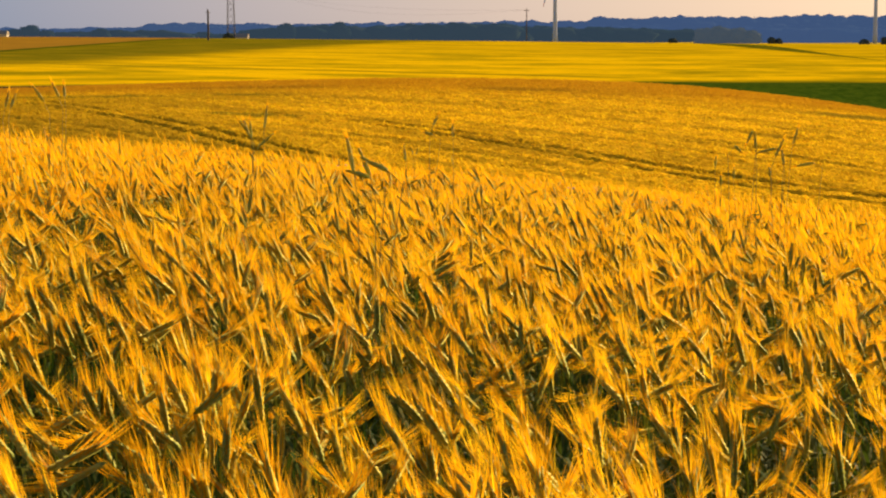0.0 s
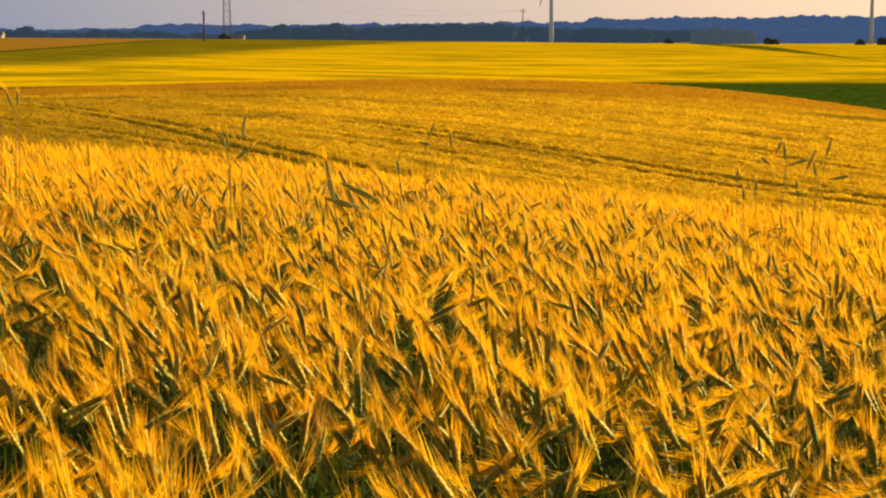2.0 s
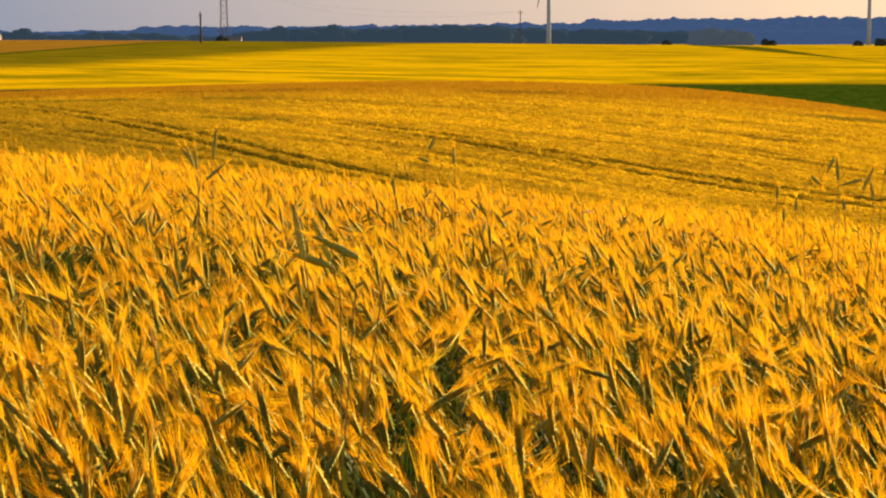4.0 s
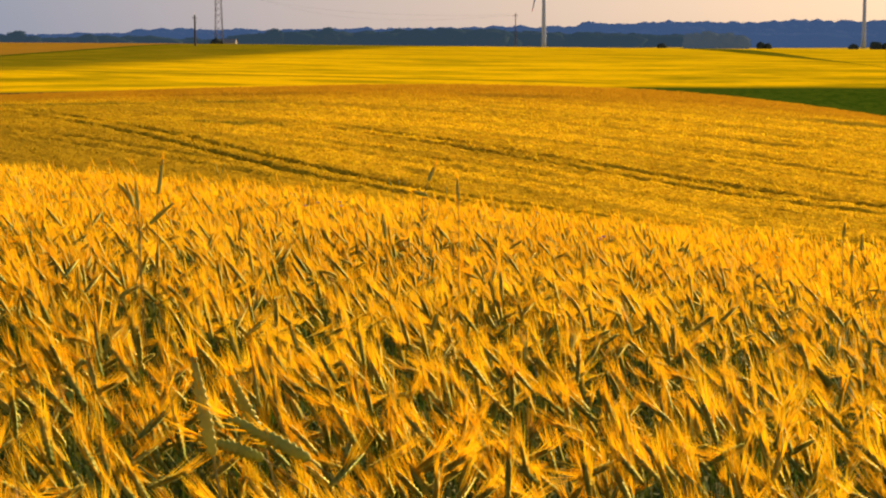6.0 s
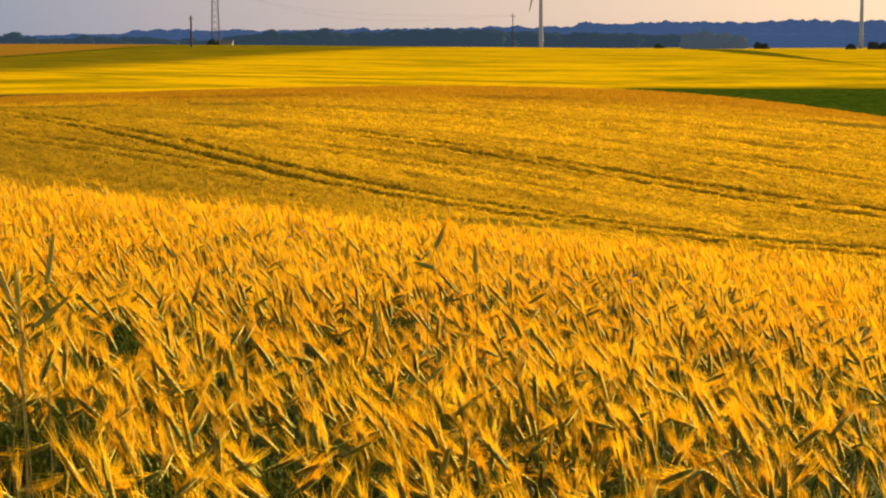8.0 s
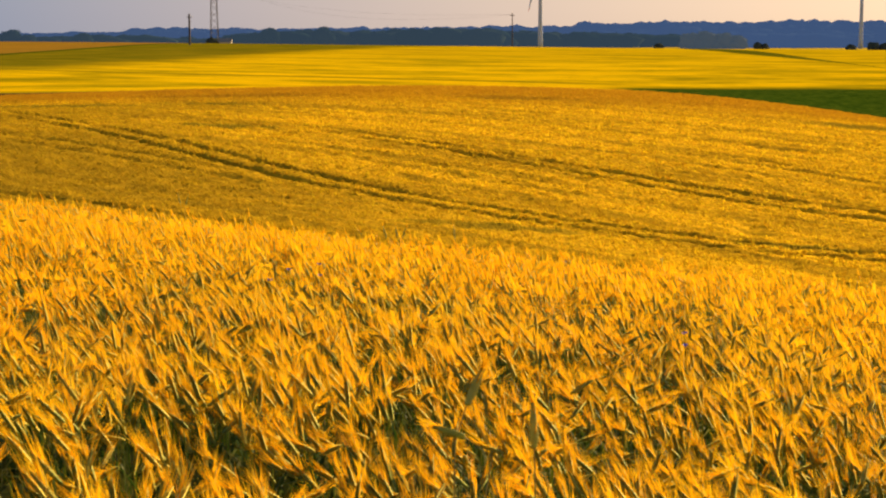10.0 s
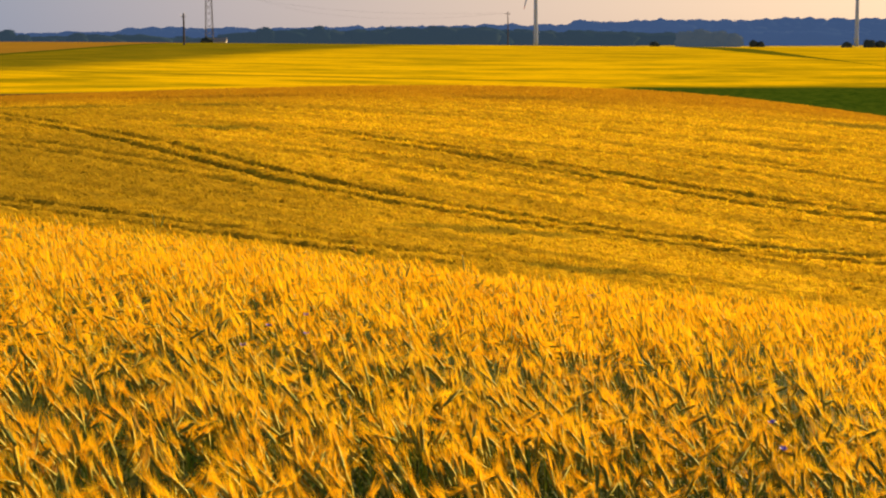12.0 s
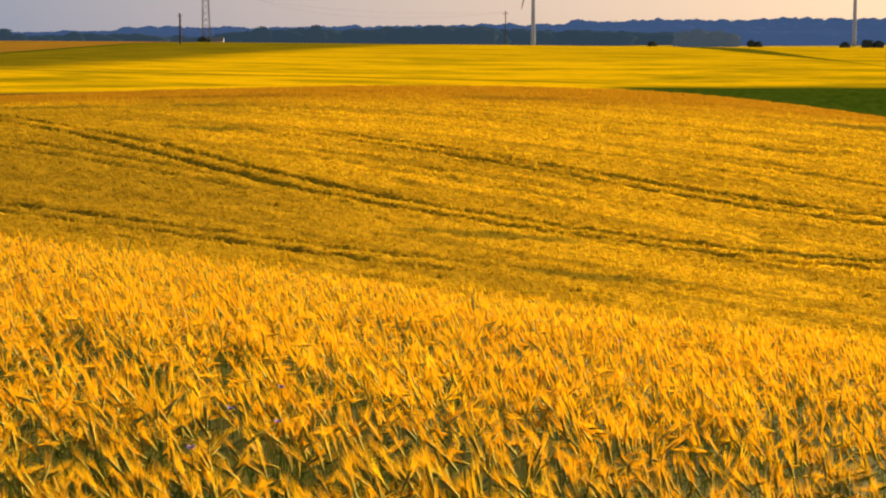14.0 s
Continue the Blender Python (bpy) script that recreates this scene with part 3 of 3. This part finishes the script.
def build_flanks():
    """The same barley to both sides of the flight and behind its start, in plainer plants."""
    n = 62000
    x, y = rng.uniform(-12.8, 12.8, n), rng.uniform(-5.6, 47, n)
    keep = (np.abs(x) > 0.275 * (y + 0.6) + 0.45) | (y < 1.6)
    x, y = x[keep], y[keep]
    kinds = []
    for _ in range(14):
        v, f = [], []
        for k in range(4):
            a = tr.uniform(0, 6.28)
            d = np.array([math.cos(a), math.sin(a), 0]) * tr.uniform(0.008, 0.014)
            c = np.array([tr.uniform(-0.08, 0.08), tr.uniform(-0.08, 0.08), tr.uniform(0.25, 0.45)])
            v += [c - d, c + d, c + np.array([tr.uniform(-0.2, 0.02), tr.uniform(-0.08, 0.08), tr.uniform(0.30, 0.45)])]
            f.append((3 * k, 3 * k + 1, 3 * k + 2))
        kinds.append((np.array(v), np.array(f), np.array([0, 0, 1, 0])))
    v, f, m = scatter(kinds, x, y, *stand(x, y))
    ob = new("barley_plants", fast_mesh("barley_plants", v, f, [M_AWN, M_LEAF], m))
    ob.parent = field
    tagged(ob, "dense ripening barley with glowing golden awns", kind="stuff")


build_flanks()


def build_stalks():
    """The plants that the camera passes nearest, each a piece of its own."""
    meshes = [fast_mesh("barley_stalk", v, f, MATS, m) for v, f, m in FULL[:16]]
    x, y = rng.uniform(-1.0, 1.0, 290), rng.uniform(2.2, 7.5, 290)
    z, turn, size, tall = stand(x, y)
    for k in range(len(x)):
        ob = new("barley_stalk", meshes[k % len(meshes)])
        ob.matrix_world = pose(x[k], y[k], z[k], 0, 0, math.degrees(turn[k])) @ Matrix.Diagonal((size[k], size[k], tall[k] * 1.02, 1))
        ob.parent = field


# ---- tall rye standing over the barley: y, x and z of the ear's base, x and z of its tip ----
RYE_CLUMP = [
    (4.85, -0.270, 1.317, -0.290, 1.420),
    (4.95, -0.228, 1.300, -0.260, 1.387),
    (4.80, -0.166, 1.326, -0.250, 1.366),
    (4.92, -0.226, 1.296, -0.300, 1.317),
]
RYE_GROUP = [
    (8.92, 1.652, 1.190, 1.619, 1.122),
    (8.92, 1.671, 1.091, 1.660, 1.190),
    (8.92, 1.776, 1.094, 1.672, 1.073),
    (8.92, 1.776, 1.048, 1.820, 1.150),
    (8.92, 1.824, 1.011, 1.813, 1.087),
    (8.92, 1.872, 1.118, 1.892, 1.207),
    (8.92, 1.987, 1.013, 1.889, 1.001),
    (8.92, 1.556, 1.110, 1.602, 1.067),
    (9.95, 1.614, 0.912, 1.614, 0.978),
    (9.95, 1.650, 0.798, 1.646, 0.861),
    (9.95, 1.949, 0.853, 1.940, 0.908),
    (10.40, 1.804, 0.797, 1.800, 0.876),
]
RYE_SIDE = [
    (8.55, -1.043, 1.215, -1.091, 1.276),
    (8.53, -1.038, 1.200, -1.065, 1.276),
    (8.57, -1.030, 1.180, -1.039, 1.280),
    (8.55, -0.990, 1.141, -0.909, 1.210),
    (8.55, -0.960, 1.236, -0.945, 1.350),
    (8.00, -1.970, 1.401, -2.022, 1.484),
    (8.10, -1.920, 1.419, -1.949, 1.491),
    (8.05, -1.880, 1.421, -1.885, 1.482),
    (8.00, -2.160, 1.374, -2.133, 1.457),
    (8.10, -2.160, 1.370, -2.138, 1.439),
]
RYE_FAR = [
    (9.45, -0.090, 1.197, -0.061, 1.258),
    (9.45, -0.093, 1.142, -0.148, 1.158),
    (9.42, 0.024, 1.130, 0.021, 1.209),
    (9.10, -0.240, 1.019, -0.250, 1.111),
    (19.00, -0.530, 0.315, -0.558, 0.409),
    (19.00, -0.451, 0.322, -0.461, 0.409),
    (19.00, -0.408, 0.321, -0.378, 0.408),
    (21.40, 0.009, 0.010, -0.008, 0.135),
    (25.00, -3.008, -0.042, -3.043, 0.112),
    (25.00, -2.952, -0.042, -2.909, 0.094),
]


def build_rye(y, bx, bz, tx, tz, r):
    root = new("rye_stalk")
    foot = Vector((bx + r.uniform(-0.06, 0.06), y + r.uniform(-0.05, 0.05), 0))
    foot.z = float(soil(foot.x, foot.y))
    root.location = foot
    b = Vector((bx, y, bz)) - foot
    t = Vector((tx, y + r.uniform(-0.03, 0.03), tz)) - foot
    ax = (t - b).normalized()
    span = (t - b).length
    bm = bmesh.new()
    mid = b * 0.55 + Vector((r.uniform(-0.02, 0.02), 0, 0))
    knee = b - Vector((ax.x * 0.05, 0, abs(ax.z) * 0.05 + 0.02))
    tube(bm, [(0, 0, 0), mid, knee, b], [0.0020, 0.0017, 0.0014, 0.0012], 5)
    part("stem", bm, M_STRAW, root)
    v, f = spindle(np.array(b), np.array(ax), span, 0.0062, 24, 7, 0.22)
    ear = new("ear", fast_mesh("ear", v, f, [M_RYE]))
    ear.parent = root
    awns, af = [], []
    for k in range(40):
        p = np.array(b) + np.array(ax) * span * r.uniform(0.08, 1.0)
        d = unit(np.array(ax) + r.normal(0, 0.16, 3))
        c = unit(np.cross(d, (r.normal(0, 0.3), 1.0, 0.1))) * 0.0011
        awns += [p - c, p + c, p + d * r.uniform(0.025, 0.055)]
        af.append((3 * k, 3 * k + 1, 3 * k + 2))
    bristle = new("bristle", fast_mesh("bristle", np.array(awns), np.array(af), [M_AWN]))
    bristle.parent = root
    bm = bmesh.new()
    a = r.uniform(0, 6.28)
    out = Vector((math.cos(a), math.sin(a), 0))
    sd = Vector((-out.y, out.x, 0))
    p0 = mid * 0.9
    q = [p0, p0 + out * 0.05 + Vector((0, 0, 0.08)), p0 + out * 0.12 + Vector((0, 0, 0.06))]
    va = [bm.verts.new(p + sd * w * s) for p, w in zip(q, (0.003, 0.005, 0.001)) for s in (-1, 1)]
    bm.faces.new((va[0], va[1], va[3], va[2]))
    bm.faces.new((va[2], va[3], va[5], va[4]))
    part("leaf", bm, M_LEAF, root)
    droops = tz < bz
    tagged(root, "tall green-grey rye stalk with a drooping ear above the barley" if droops else "tall green-grey rye stalk with an upright ear above the barley",
           "rye stalk", "rye stalks in the barley")


rr = np.random.default_rng(31)
for row in RYE_CLUMP + RYE_GROUP + RYE_SIDE + RYE_FAR:
    build_rye(*row, rr)


FLOWERS = [(-0.95, 17.8), (-1.09, 17.1), (-0.88, 16.9), (1.01, 21.6), (-1.12, 16.2), (1.13, 15.1), (1.03, 14.4)]


def build_cornflower(x, y, r):
    root = new("cornflower")
    z0 = float(soil(x, y))
    root.location = (x, y, z0)
    top = float(crop_top(x, y)) - z0 + 0.03
    bm = bmesh.new()
    tube(bm, [(0, 0, 0), (0.02, 0, top * 0.6), (0, 0, top)], [0.002, 0.002, 0.0015], 5)
    part("stem", bm, M_LEAF, root)
    bm = bmesh.new()
    for k in range(10):
        a = 6.2832 * k / 10 + r.uniform(-0.2, 0.2)
        o = Vector((math.cos(a), math.sin(a), r.uniform(0.3, 0.9)))
        s = Vector((-math.sin(a), math.cos(a), 0)) * 0.006
        c = Vector((0, 0, top))
        vs = [bm.verts.new(p) for p in (c, c + o * 0.012 - s, c + o * 0.018, c + o * 0.012 + s)]
        bm.faces.new(vs)
    part("flower", bm, M_PETAL, root, "violet-blue ragged petals")
    tagged(root, "violet-blue cornflower between barley ears", "cornflower", "cornflowers in the barley")


for fx, fy in FLOWERS:
    build_cornflower(fx, fy, rr)


# ---- far things: placed by bearing and distance from the start ----
def spot(bear, dist):
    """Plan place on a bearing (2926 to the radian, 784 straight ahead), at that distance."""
    return ((bear - 784) / 2926 - 0.007) * dist * 1.009 + 0.03, dist


def level_at(mark, dist):
    """Height of a sight line at that distance (2926 marks to the radian, 54.2 level)."""
    return 1.74 + dist * (54.2 - mark) / 2926


def leaf_mass(r, cx, cy, z0, w, d, h, count, leaf, taper=0.12, inner=0.94):
    """An uneven crown over (cx, cy): an inner lumpy mass with loose leaf clumps all round it."""
    ph = r.uniform(0, 6.28, 4)

    def lump(u):
        return (1 + 0.16 * np.sin(u[:, 0] * 4.1 + ph[0]) * np.cos(u[:, 2] * 3.7 + ph[1]) + 0.10 * np.sin(u[:, 1] * 8 + u[:, 2] * 7 + ph[2])
                + 0.07 * np.sin(u[:, 0] * 13 + ph[3]) * np.cos(u[:, 2] * 11 + ph[0]))

    def place(p):
        return np.stack([cx + p[:, 0] * w * (1 - taper * np.clip(p[:, 2], -1, 1)), cy + p[:, 1] * d, z0 + h * (0.5 + 0.5 * np.sign(p[:, 2]) * np.abs(p[:, 2]) ** 0.7)], -1)

    na, nb = 18, 11
    a, b = np.meshgrid(np.arange(na) * 6.2832 / na, (np.arange(nb) + 0.5) / nb * math.pi)
    u = np.stack([np.sin(b) * np.cos(a), np.sin(b) * np.sin(a), np.cos(b)], -1).reshape(-1, 3)
    core = place(u * (inner * lump(u))[:, None])
    i = np.arange(nb - 1)[:, None] * na + np.arange(na)
    k = np.arange(nb - 1)[:, None] * na + (np.arange(na) + 1) % na
    cf = np.stack([i, i + na, k + na, k], -1).reshape(-1, 4)
    u = r.normal(0, 1, (count, 3))
    u /= np.linalg.norm(u, axis=1)[:, None]
    c = place(u * (r.uniform(0.9, 1.03, count) * lump(u))[:, None])
    a = r.normal(0, 1, (count, 3))
    b = r.normal(0, 1, (count, 3))
    a *= (leaf * r.uniform(0.6, 1.3, count) / np.linalg.norm(a, axis=1))[:, None]
    b *= (leaf * r.uniform(0.6, 1.3, count) / np.linalg.norm(b, axis=1))[:, None]
    v = np.stack([c - a, c + b, c + a, c - b], 1).reshape(-1, 3)
    return np.concatenate([core, v]), np.concatenate([cf, np.arange(count * 4).reshape(-1, 4) + len(core)])


def wood(name, material, label, rows, r, step, tall, leaf, count, sort):
    """A belt of wood: rows of from and to bearing, distance, skyline at both ends."""
    vs, fs, off = [], [], 0
    for b0, b1, dist, m0, m1 in rows:
        x0, x1 = spot(b0, dist)[0], spot(b1, dist)[0]
        n = max(2, int((x1 - x0) / step))
        for k in range(n):
            t = (k + r.uniform(0, 1)) / n
            x, y = x0 + (x1 - x0) * t, dist + r.uniform(0, 30)
            g = float(soil(x, y)) - 0.5
            top = level_at(m0 + (m1 - m0) * t, dist) + r.normal(0, 1.0) * tall + 1.6 * tall * math.sin(t * 23 + m0) * math.sin(t * 9 + m1)
            h = max(top - g, 3.0)
            w = step * r.uniform(2.2, 4.2)
            v, f = leaf_mass(r, x, y, g - h * 0.5, w, w * 0.5, h * 1.5, count, leaf)
            vs.append(v)
            fs.append(f + off)
            off += len(v)
    me = fast_mesh(name, np.concatenate(vs), np.concatenate(fs), [material], smooth=True)
    tagged(new(name, me), label, "woodland", kind=sort)


wr = np.random.default_rng(77)
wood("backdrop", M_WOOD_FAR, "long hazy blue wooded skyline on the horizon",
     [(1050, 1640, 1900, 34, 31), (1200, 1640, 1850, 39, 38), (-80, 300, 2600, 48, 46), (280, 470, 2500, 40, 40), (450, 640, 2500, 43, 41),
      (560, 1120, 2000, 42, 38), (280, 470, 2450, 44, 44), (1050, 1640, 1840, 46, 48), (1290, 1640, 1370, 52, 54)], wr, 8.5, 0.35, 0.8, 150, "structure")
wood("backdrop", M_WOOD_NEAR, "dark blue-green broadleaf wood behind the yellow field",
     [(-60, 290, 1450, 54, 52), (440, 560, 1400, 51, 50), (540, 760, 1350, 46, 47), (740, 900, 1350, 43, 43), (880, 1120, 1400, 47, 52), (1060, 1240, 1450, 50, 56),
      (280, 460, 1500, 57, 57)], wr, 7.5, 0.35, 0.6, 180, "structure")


def build_tree(bear, dist, top_mark, width, material, label, kind_name="tree", group="", r=wr):
    """A round-topped tree or bush with trunk, limbs and crown."""
    x, y = spot(bear, dist)
    g = float(soil(x, y))
    h = max(level_at(top_mark, dist) - g, 1.5)
    root = new(kind_name)
    root.location = (x, y, g)
    bm = bmesh.new()
    tube(bm, [(0, 0, -0.3), (0.1, 0, h * 0.35), (0, 0.1, h * 0.7)], [h * 0.03, h * 0.022, h * 0.01], 7)
    for k in range(4):
        a = r.uniform(0, 6.28)
        tube(bm, [(0, 0, h * (0.3 + 0.08 * k)), (math.cos(a) * width * 0.3, math.sin(a) * width * 0.3, h * (0.5 + 0.08 * k))], [h * 0.012, h * 0.005], 5)
    part("trunk", bm, M_TRUNK, root)
    v, f = leaf_mass(r, 0, 0, h * (0.04 if kind_name == "bush" else 0.1), width / 2, width / 2, h * 0.95, 900, max(h * 0.04, 0.15))
    crown = new("crown", fast_mesh("crown", v, f, [material], smooth=True))
    crown.parent = root
    tagged(root, label, kind_name, group)


for bear, top, breadth in ((66, 44, 30), (40, 50, 26), (95, 52, 30), (512, 43, 30), (488, 50, 28), (604, 42, 36), (190, 50, 30)):
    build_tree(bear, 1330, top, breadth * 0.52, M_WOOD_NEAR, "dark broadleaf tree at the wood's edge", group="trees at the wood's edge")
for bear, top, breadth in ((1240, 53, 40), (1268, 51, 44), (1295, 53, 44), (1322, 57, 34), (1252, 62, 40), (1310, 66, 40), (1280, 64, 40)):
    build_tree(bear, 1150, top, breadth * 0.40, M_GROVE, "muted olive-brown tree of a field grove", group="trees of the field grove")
for bear, top, breadth, dist in ((1185, 69, 18, 1000), (1357, 68, 14, 1100), (1369, 70, 13, 1100), (1518, 72, 18, 950), (1557, 68, 22, 950), (1576, 70, 18, 950), (412, 57, 20, 1290)):
    build_tree(bear, dist, top, breadth * dist / 2926, M_BUSH, "small dark round bush in the open field", "bush", "field bushes")


def build_turbine(bear, dist, base_mark, blade_turn, size):
    x, y = spot(bear, dist)
    g = min(level_at(base_mark, dist), float(soil(x, y))) - 0.3
    root = new("wind_turbine")
    root.location, root.scale = (x, y, g), (size, size, size)
    hub = 83.0
    bm = bmesh.new()
    zs = [hub * k / 8 for k in range(9)]
    tube(bm, [(0, 0, z) for z in zs], [2.15 - 0.95 * k / 8 for k in range(9)], 20)
    for f in bm.faces:
        f.smooth = len(f.verts) == 4
    part("tower", bm, M_WHITE, root)
    bm = bmesh.new()
    box(bm, pose(0, 1.5, hub + 1.2), 3.4, 9.0, 3.4)
    bmesh.ops.bevel(bm, geom=bm.edges[:], offset=0.7, segments=2, affect="EDGES")
    part("nacelle", bm, M_WHITE, root)
    bm = bmesh.new()
    tube(bm, [(0, -2.6, hub + 1.2), (0, -4.0, hub + 1.2), (0, -5.2, hub + 1.2)], [1.6, 1.4, 0.4], 14)
    part("hub", bm, M_WHITE, root)
    for k in range(3):
        a = blade_turn + k * 2.0944
        d = Vector((math.sin(a), 0, math.cos(a)))
        s = Vector((math.cos(a), 0, -math.sin(a)))
        bm = bmesh.new()
        rings = []
        for t, w, th in ((0.02, 0.9, 0.9), (0.08, 1.0, 0.8), (0.2, 1.7, 0.45), (0.5, 1.15, 0.25), (0.8, 0.7, 0.14), (0.93, 0.45, 0.1)):
            c = Vector((0, -3.6, hub + 1.2)) + d * 50.5 * t
            rings.append([bm.verts.new(c + s * w * u + Vector((0, th * q, 0))) for u, q in ((-1, 0), (0, 1), (1, 0), (0, -1))])
        for p, q in zip(rings, rings[1:]):
            for i in range(4):
                bm.faces.new((p[i], p[(i + 1) % 4], q[(i + 1) % 4], q[i]))
        blade = part("blade", bm, M_WHITE, root)
        bm = bmesh.new()
        c = Vector((0, -3.6, hub + 1.2))
        tube(bm, [c + d * 50.5 * 0.93, c + d * 50.5], [0.42, 0.12], 6)
        part("blade_tip", bm, M_RED, blade, "red warning tip")
    tagged(root, "tall white wind turbine standing behind the yellow field", "wind turbine", "wind turbines")


build_turbine(980.5, 1200, 74, math.pi + 0.215, 0.8)
build_turbine(1536, 1300, 74, 0.35, 0.8)


def build_pole(bear, dist, base_mark, top_mark, thick, arm):
    x, y = spot(bear, dist)
    g = min(level_at(base_mark, dist), float(soil(x, y))) - 0.2
    h = level_at(top_mark, dist) - g
    root = new("utility_pole")
    root.location = (x, y, g)
    bm = bmesh.new()
    tube(bm, [(0, 0, 0), (0.02, 0, h * 0.5), (0, 0, h)], [thick / 2, thick * 0.45, thick * 0.38], 10)
    part("post", bm, M_POLE, root)
    bm = bmesh.new()
    box(bm, pose(0, 0.12, h - 0.9), arm, 0.14, 0.16)
    part("crossarm", bm, M_POLE, root)
    for k in (-0.46, 0, 0.46):
        bm = bmesh.new()
        zz = h - 0.82 if k else h
        tube(bm, [(k * arm, 0.12 if k else 0, zz), (k * arm, 0.12 if k else 0, zz + 0.16), (k * arm, 0.12 if k else 0, zz + 0.3)], [0.05, 0.09, 0.04], 8)
        part("insulator", bm, M_GLASS, root)
    if dist < 550:
        bm = bmesh.new()
        box(bm, pose(0.30, 0, h - 2.2), 0.5, 0.3, 0.12)
        part("bracket", bm, M_STEEL, root)
    tagged(root, "weathered wooden utility pole with a short crossarm", "utility pole", "utility poles")
    return x, y, g + h


build_pole(377, 480, 70, 16, 0.60, 1.3)
pole_b = build_pole(931, 620, 74, 16, 0.40, 2.0)


def build_lattice(bear, dist, base_mark):
    x, y = spot(bear, dist)
    g = min(level_at(base_mark, dist), float(soil(x, y)))
    root = new("lattice_tower")
    root.location = (x, y, g)
    tall, wide, slim = 64.0, 3.1, 1.6
    corner = lambda k, t: Vector(((-1, 1, 1, -1)[k] * (wide + (slim - wide) * t), (-1, -1, 1, 1)[k] * (wide + (slim - wide) * t), tall * t))
    for k in range(4):
        bm = bmesh.new()
        tube(bm, [corner(k, 0), corner(k, 0.5), corner(k, 1)], [0.22, 0.18, 0.13], 6)
        part("leg", bm, M_STEEL, root)
    for k in range(4):
        bm = bmesh.new()
        for i in range(13):
            a, b = i / 13, (i + 1) / 13
            tube(bm, [corner(k, a), corner((k + 1) % 4, b)], [0.10, 0.10], 4)
            tube(bm, [corner((k + 1) % 4, a), corner(k, b)], [0.10, 0.10], 4)
        part("bracing", bm, M_STEEL, root)
    for z in (50.0, 58.0):
        bm = bmesh.new()
        box(bm, pose(0, 0, z), 16, 0.5, 0.6)
        part("crossarm", bm, M_STEEL, root)
    tagged(root, "dark steel lattice power pylon rising from the horizon", "pylon")
    return x, y, g


tower = build_lattice(417.0, 1300, 66)


def build_wire(a, b, sag):
    bm = bmesh.new()
    a, b = Vector(a), Vector(b)
    pts = [a.lerp(b, k / 16) - Vector((0, 0, 4 * sag * (k / 16) * (1 - k / 16))) for k in range(17)]
    tube(bm, pts, [0.02 + 0.02 * (1 - k / 16) for k in range(17)], 4)
    me = bpy.data.meshes.new("power_line")
    bm.to_mesh(me)
    bm.free()
    me.materials.append(M_WIRE)
    tagged(new("power_line", me), "thin sagging overhead power line", "power line", "overhead power lines")


for off in (-7.5, 7.5):
    build_wire((tower[0] + off, tower[1], tower[2] + 50.3), (pole_b[0] + off * 0.12, pole_b[1], pole_b[2] - 0.5), 9.0 + off * 0.25)


def build_house(bear, dist, base_mark, wide, tall):
    x, y = spot(bear, dist)
    root = new("farmhouse")
    g = float(soil(x, y))
    root.location = (x, y, g)
    tall = max(tall, level_at(base_mark, dist) - g + 1.0)
    bm = bmesh.new()
    box(bm, pose(0, 0, tall / 2), wide, 8, tall)
    part("wall", bm, M_WALL, root)
    bm = bmesh.new()
    vs = [bm.verts.new(p) for p in ((-wide / 2 - .4, -4.5, tall), (wide / 2 + .4, -4.5, tall), (wide / 2 + .4, 4.5, tall), (-wide / 2 - .4, 4.5, tall),
                                    (-wide / 2 - .4, 0, tall + 3), (wide / 2 + .4, 0, tall + 3))]
    for ids in ((0, 1, 5, 4), (2, 3, 4, 5), (0, 4, 3), (1, 2, 5), (3, 2, 1, 0)):
        bm.faces.new([vs[i] for i in ids])
    part("roof", bm, M_ROOF, root)
    tagged(root, "small distant white farmhouse with a grey roof by the wood", "farmhouse", "distant farmhouses")


for bear, mark, wide in ((436, 67, 9.0), (18, 60, 8.0)):
    build_house(bear, 1290, mark, wide, 3.0)

build_stalks()
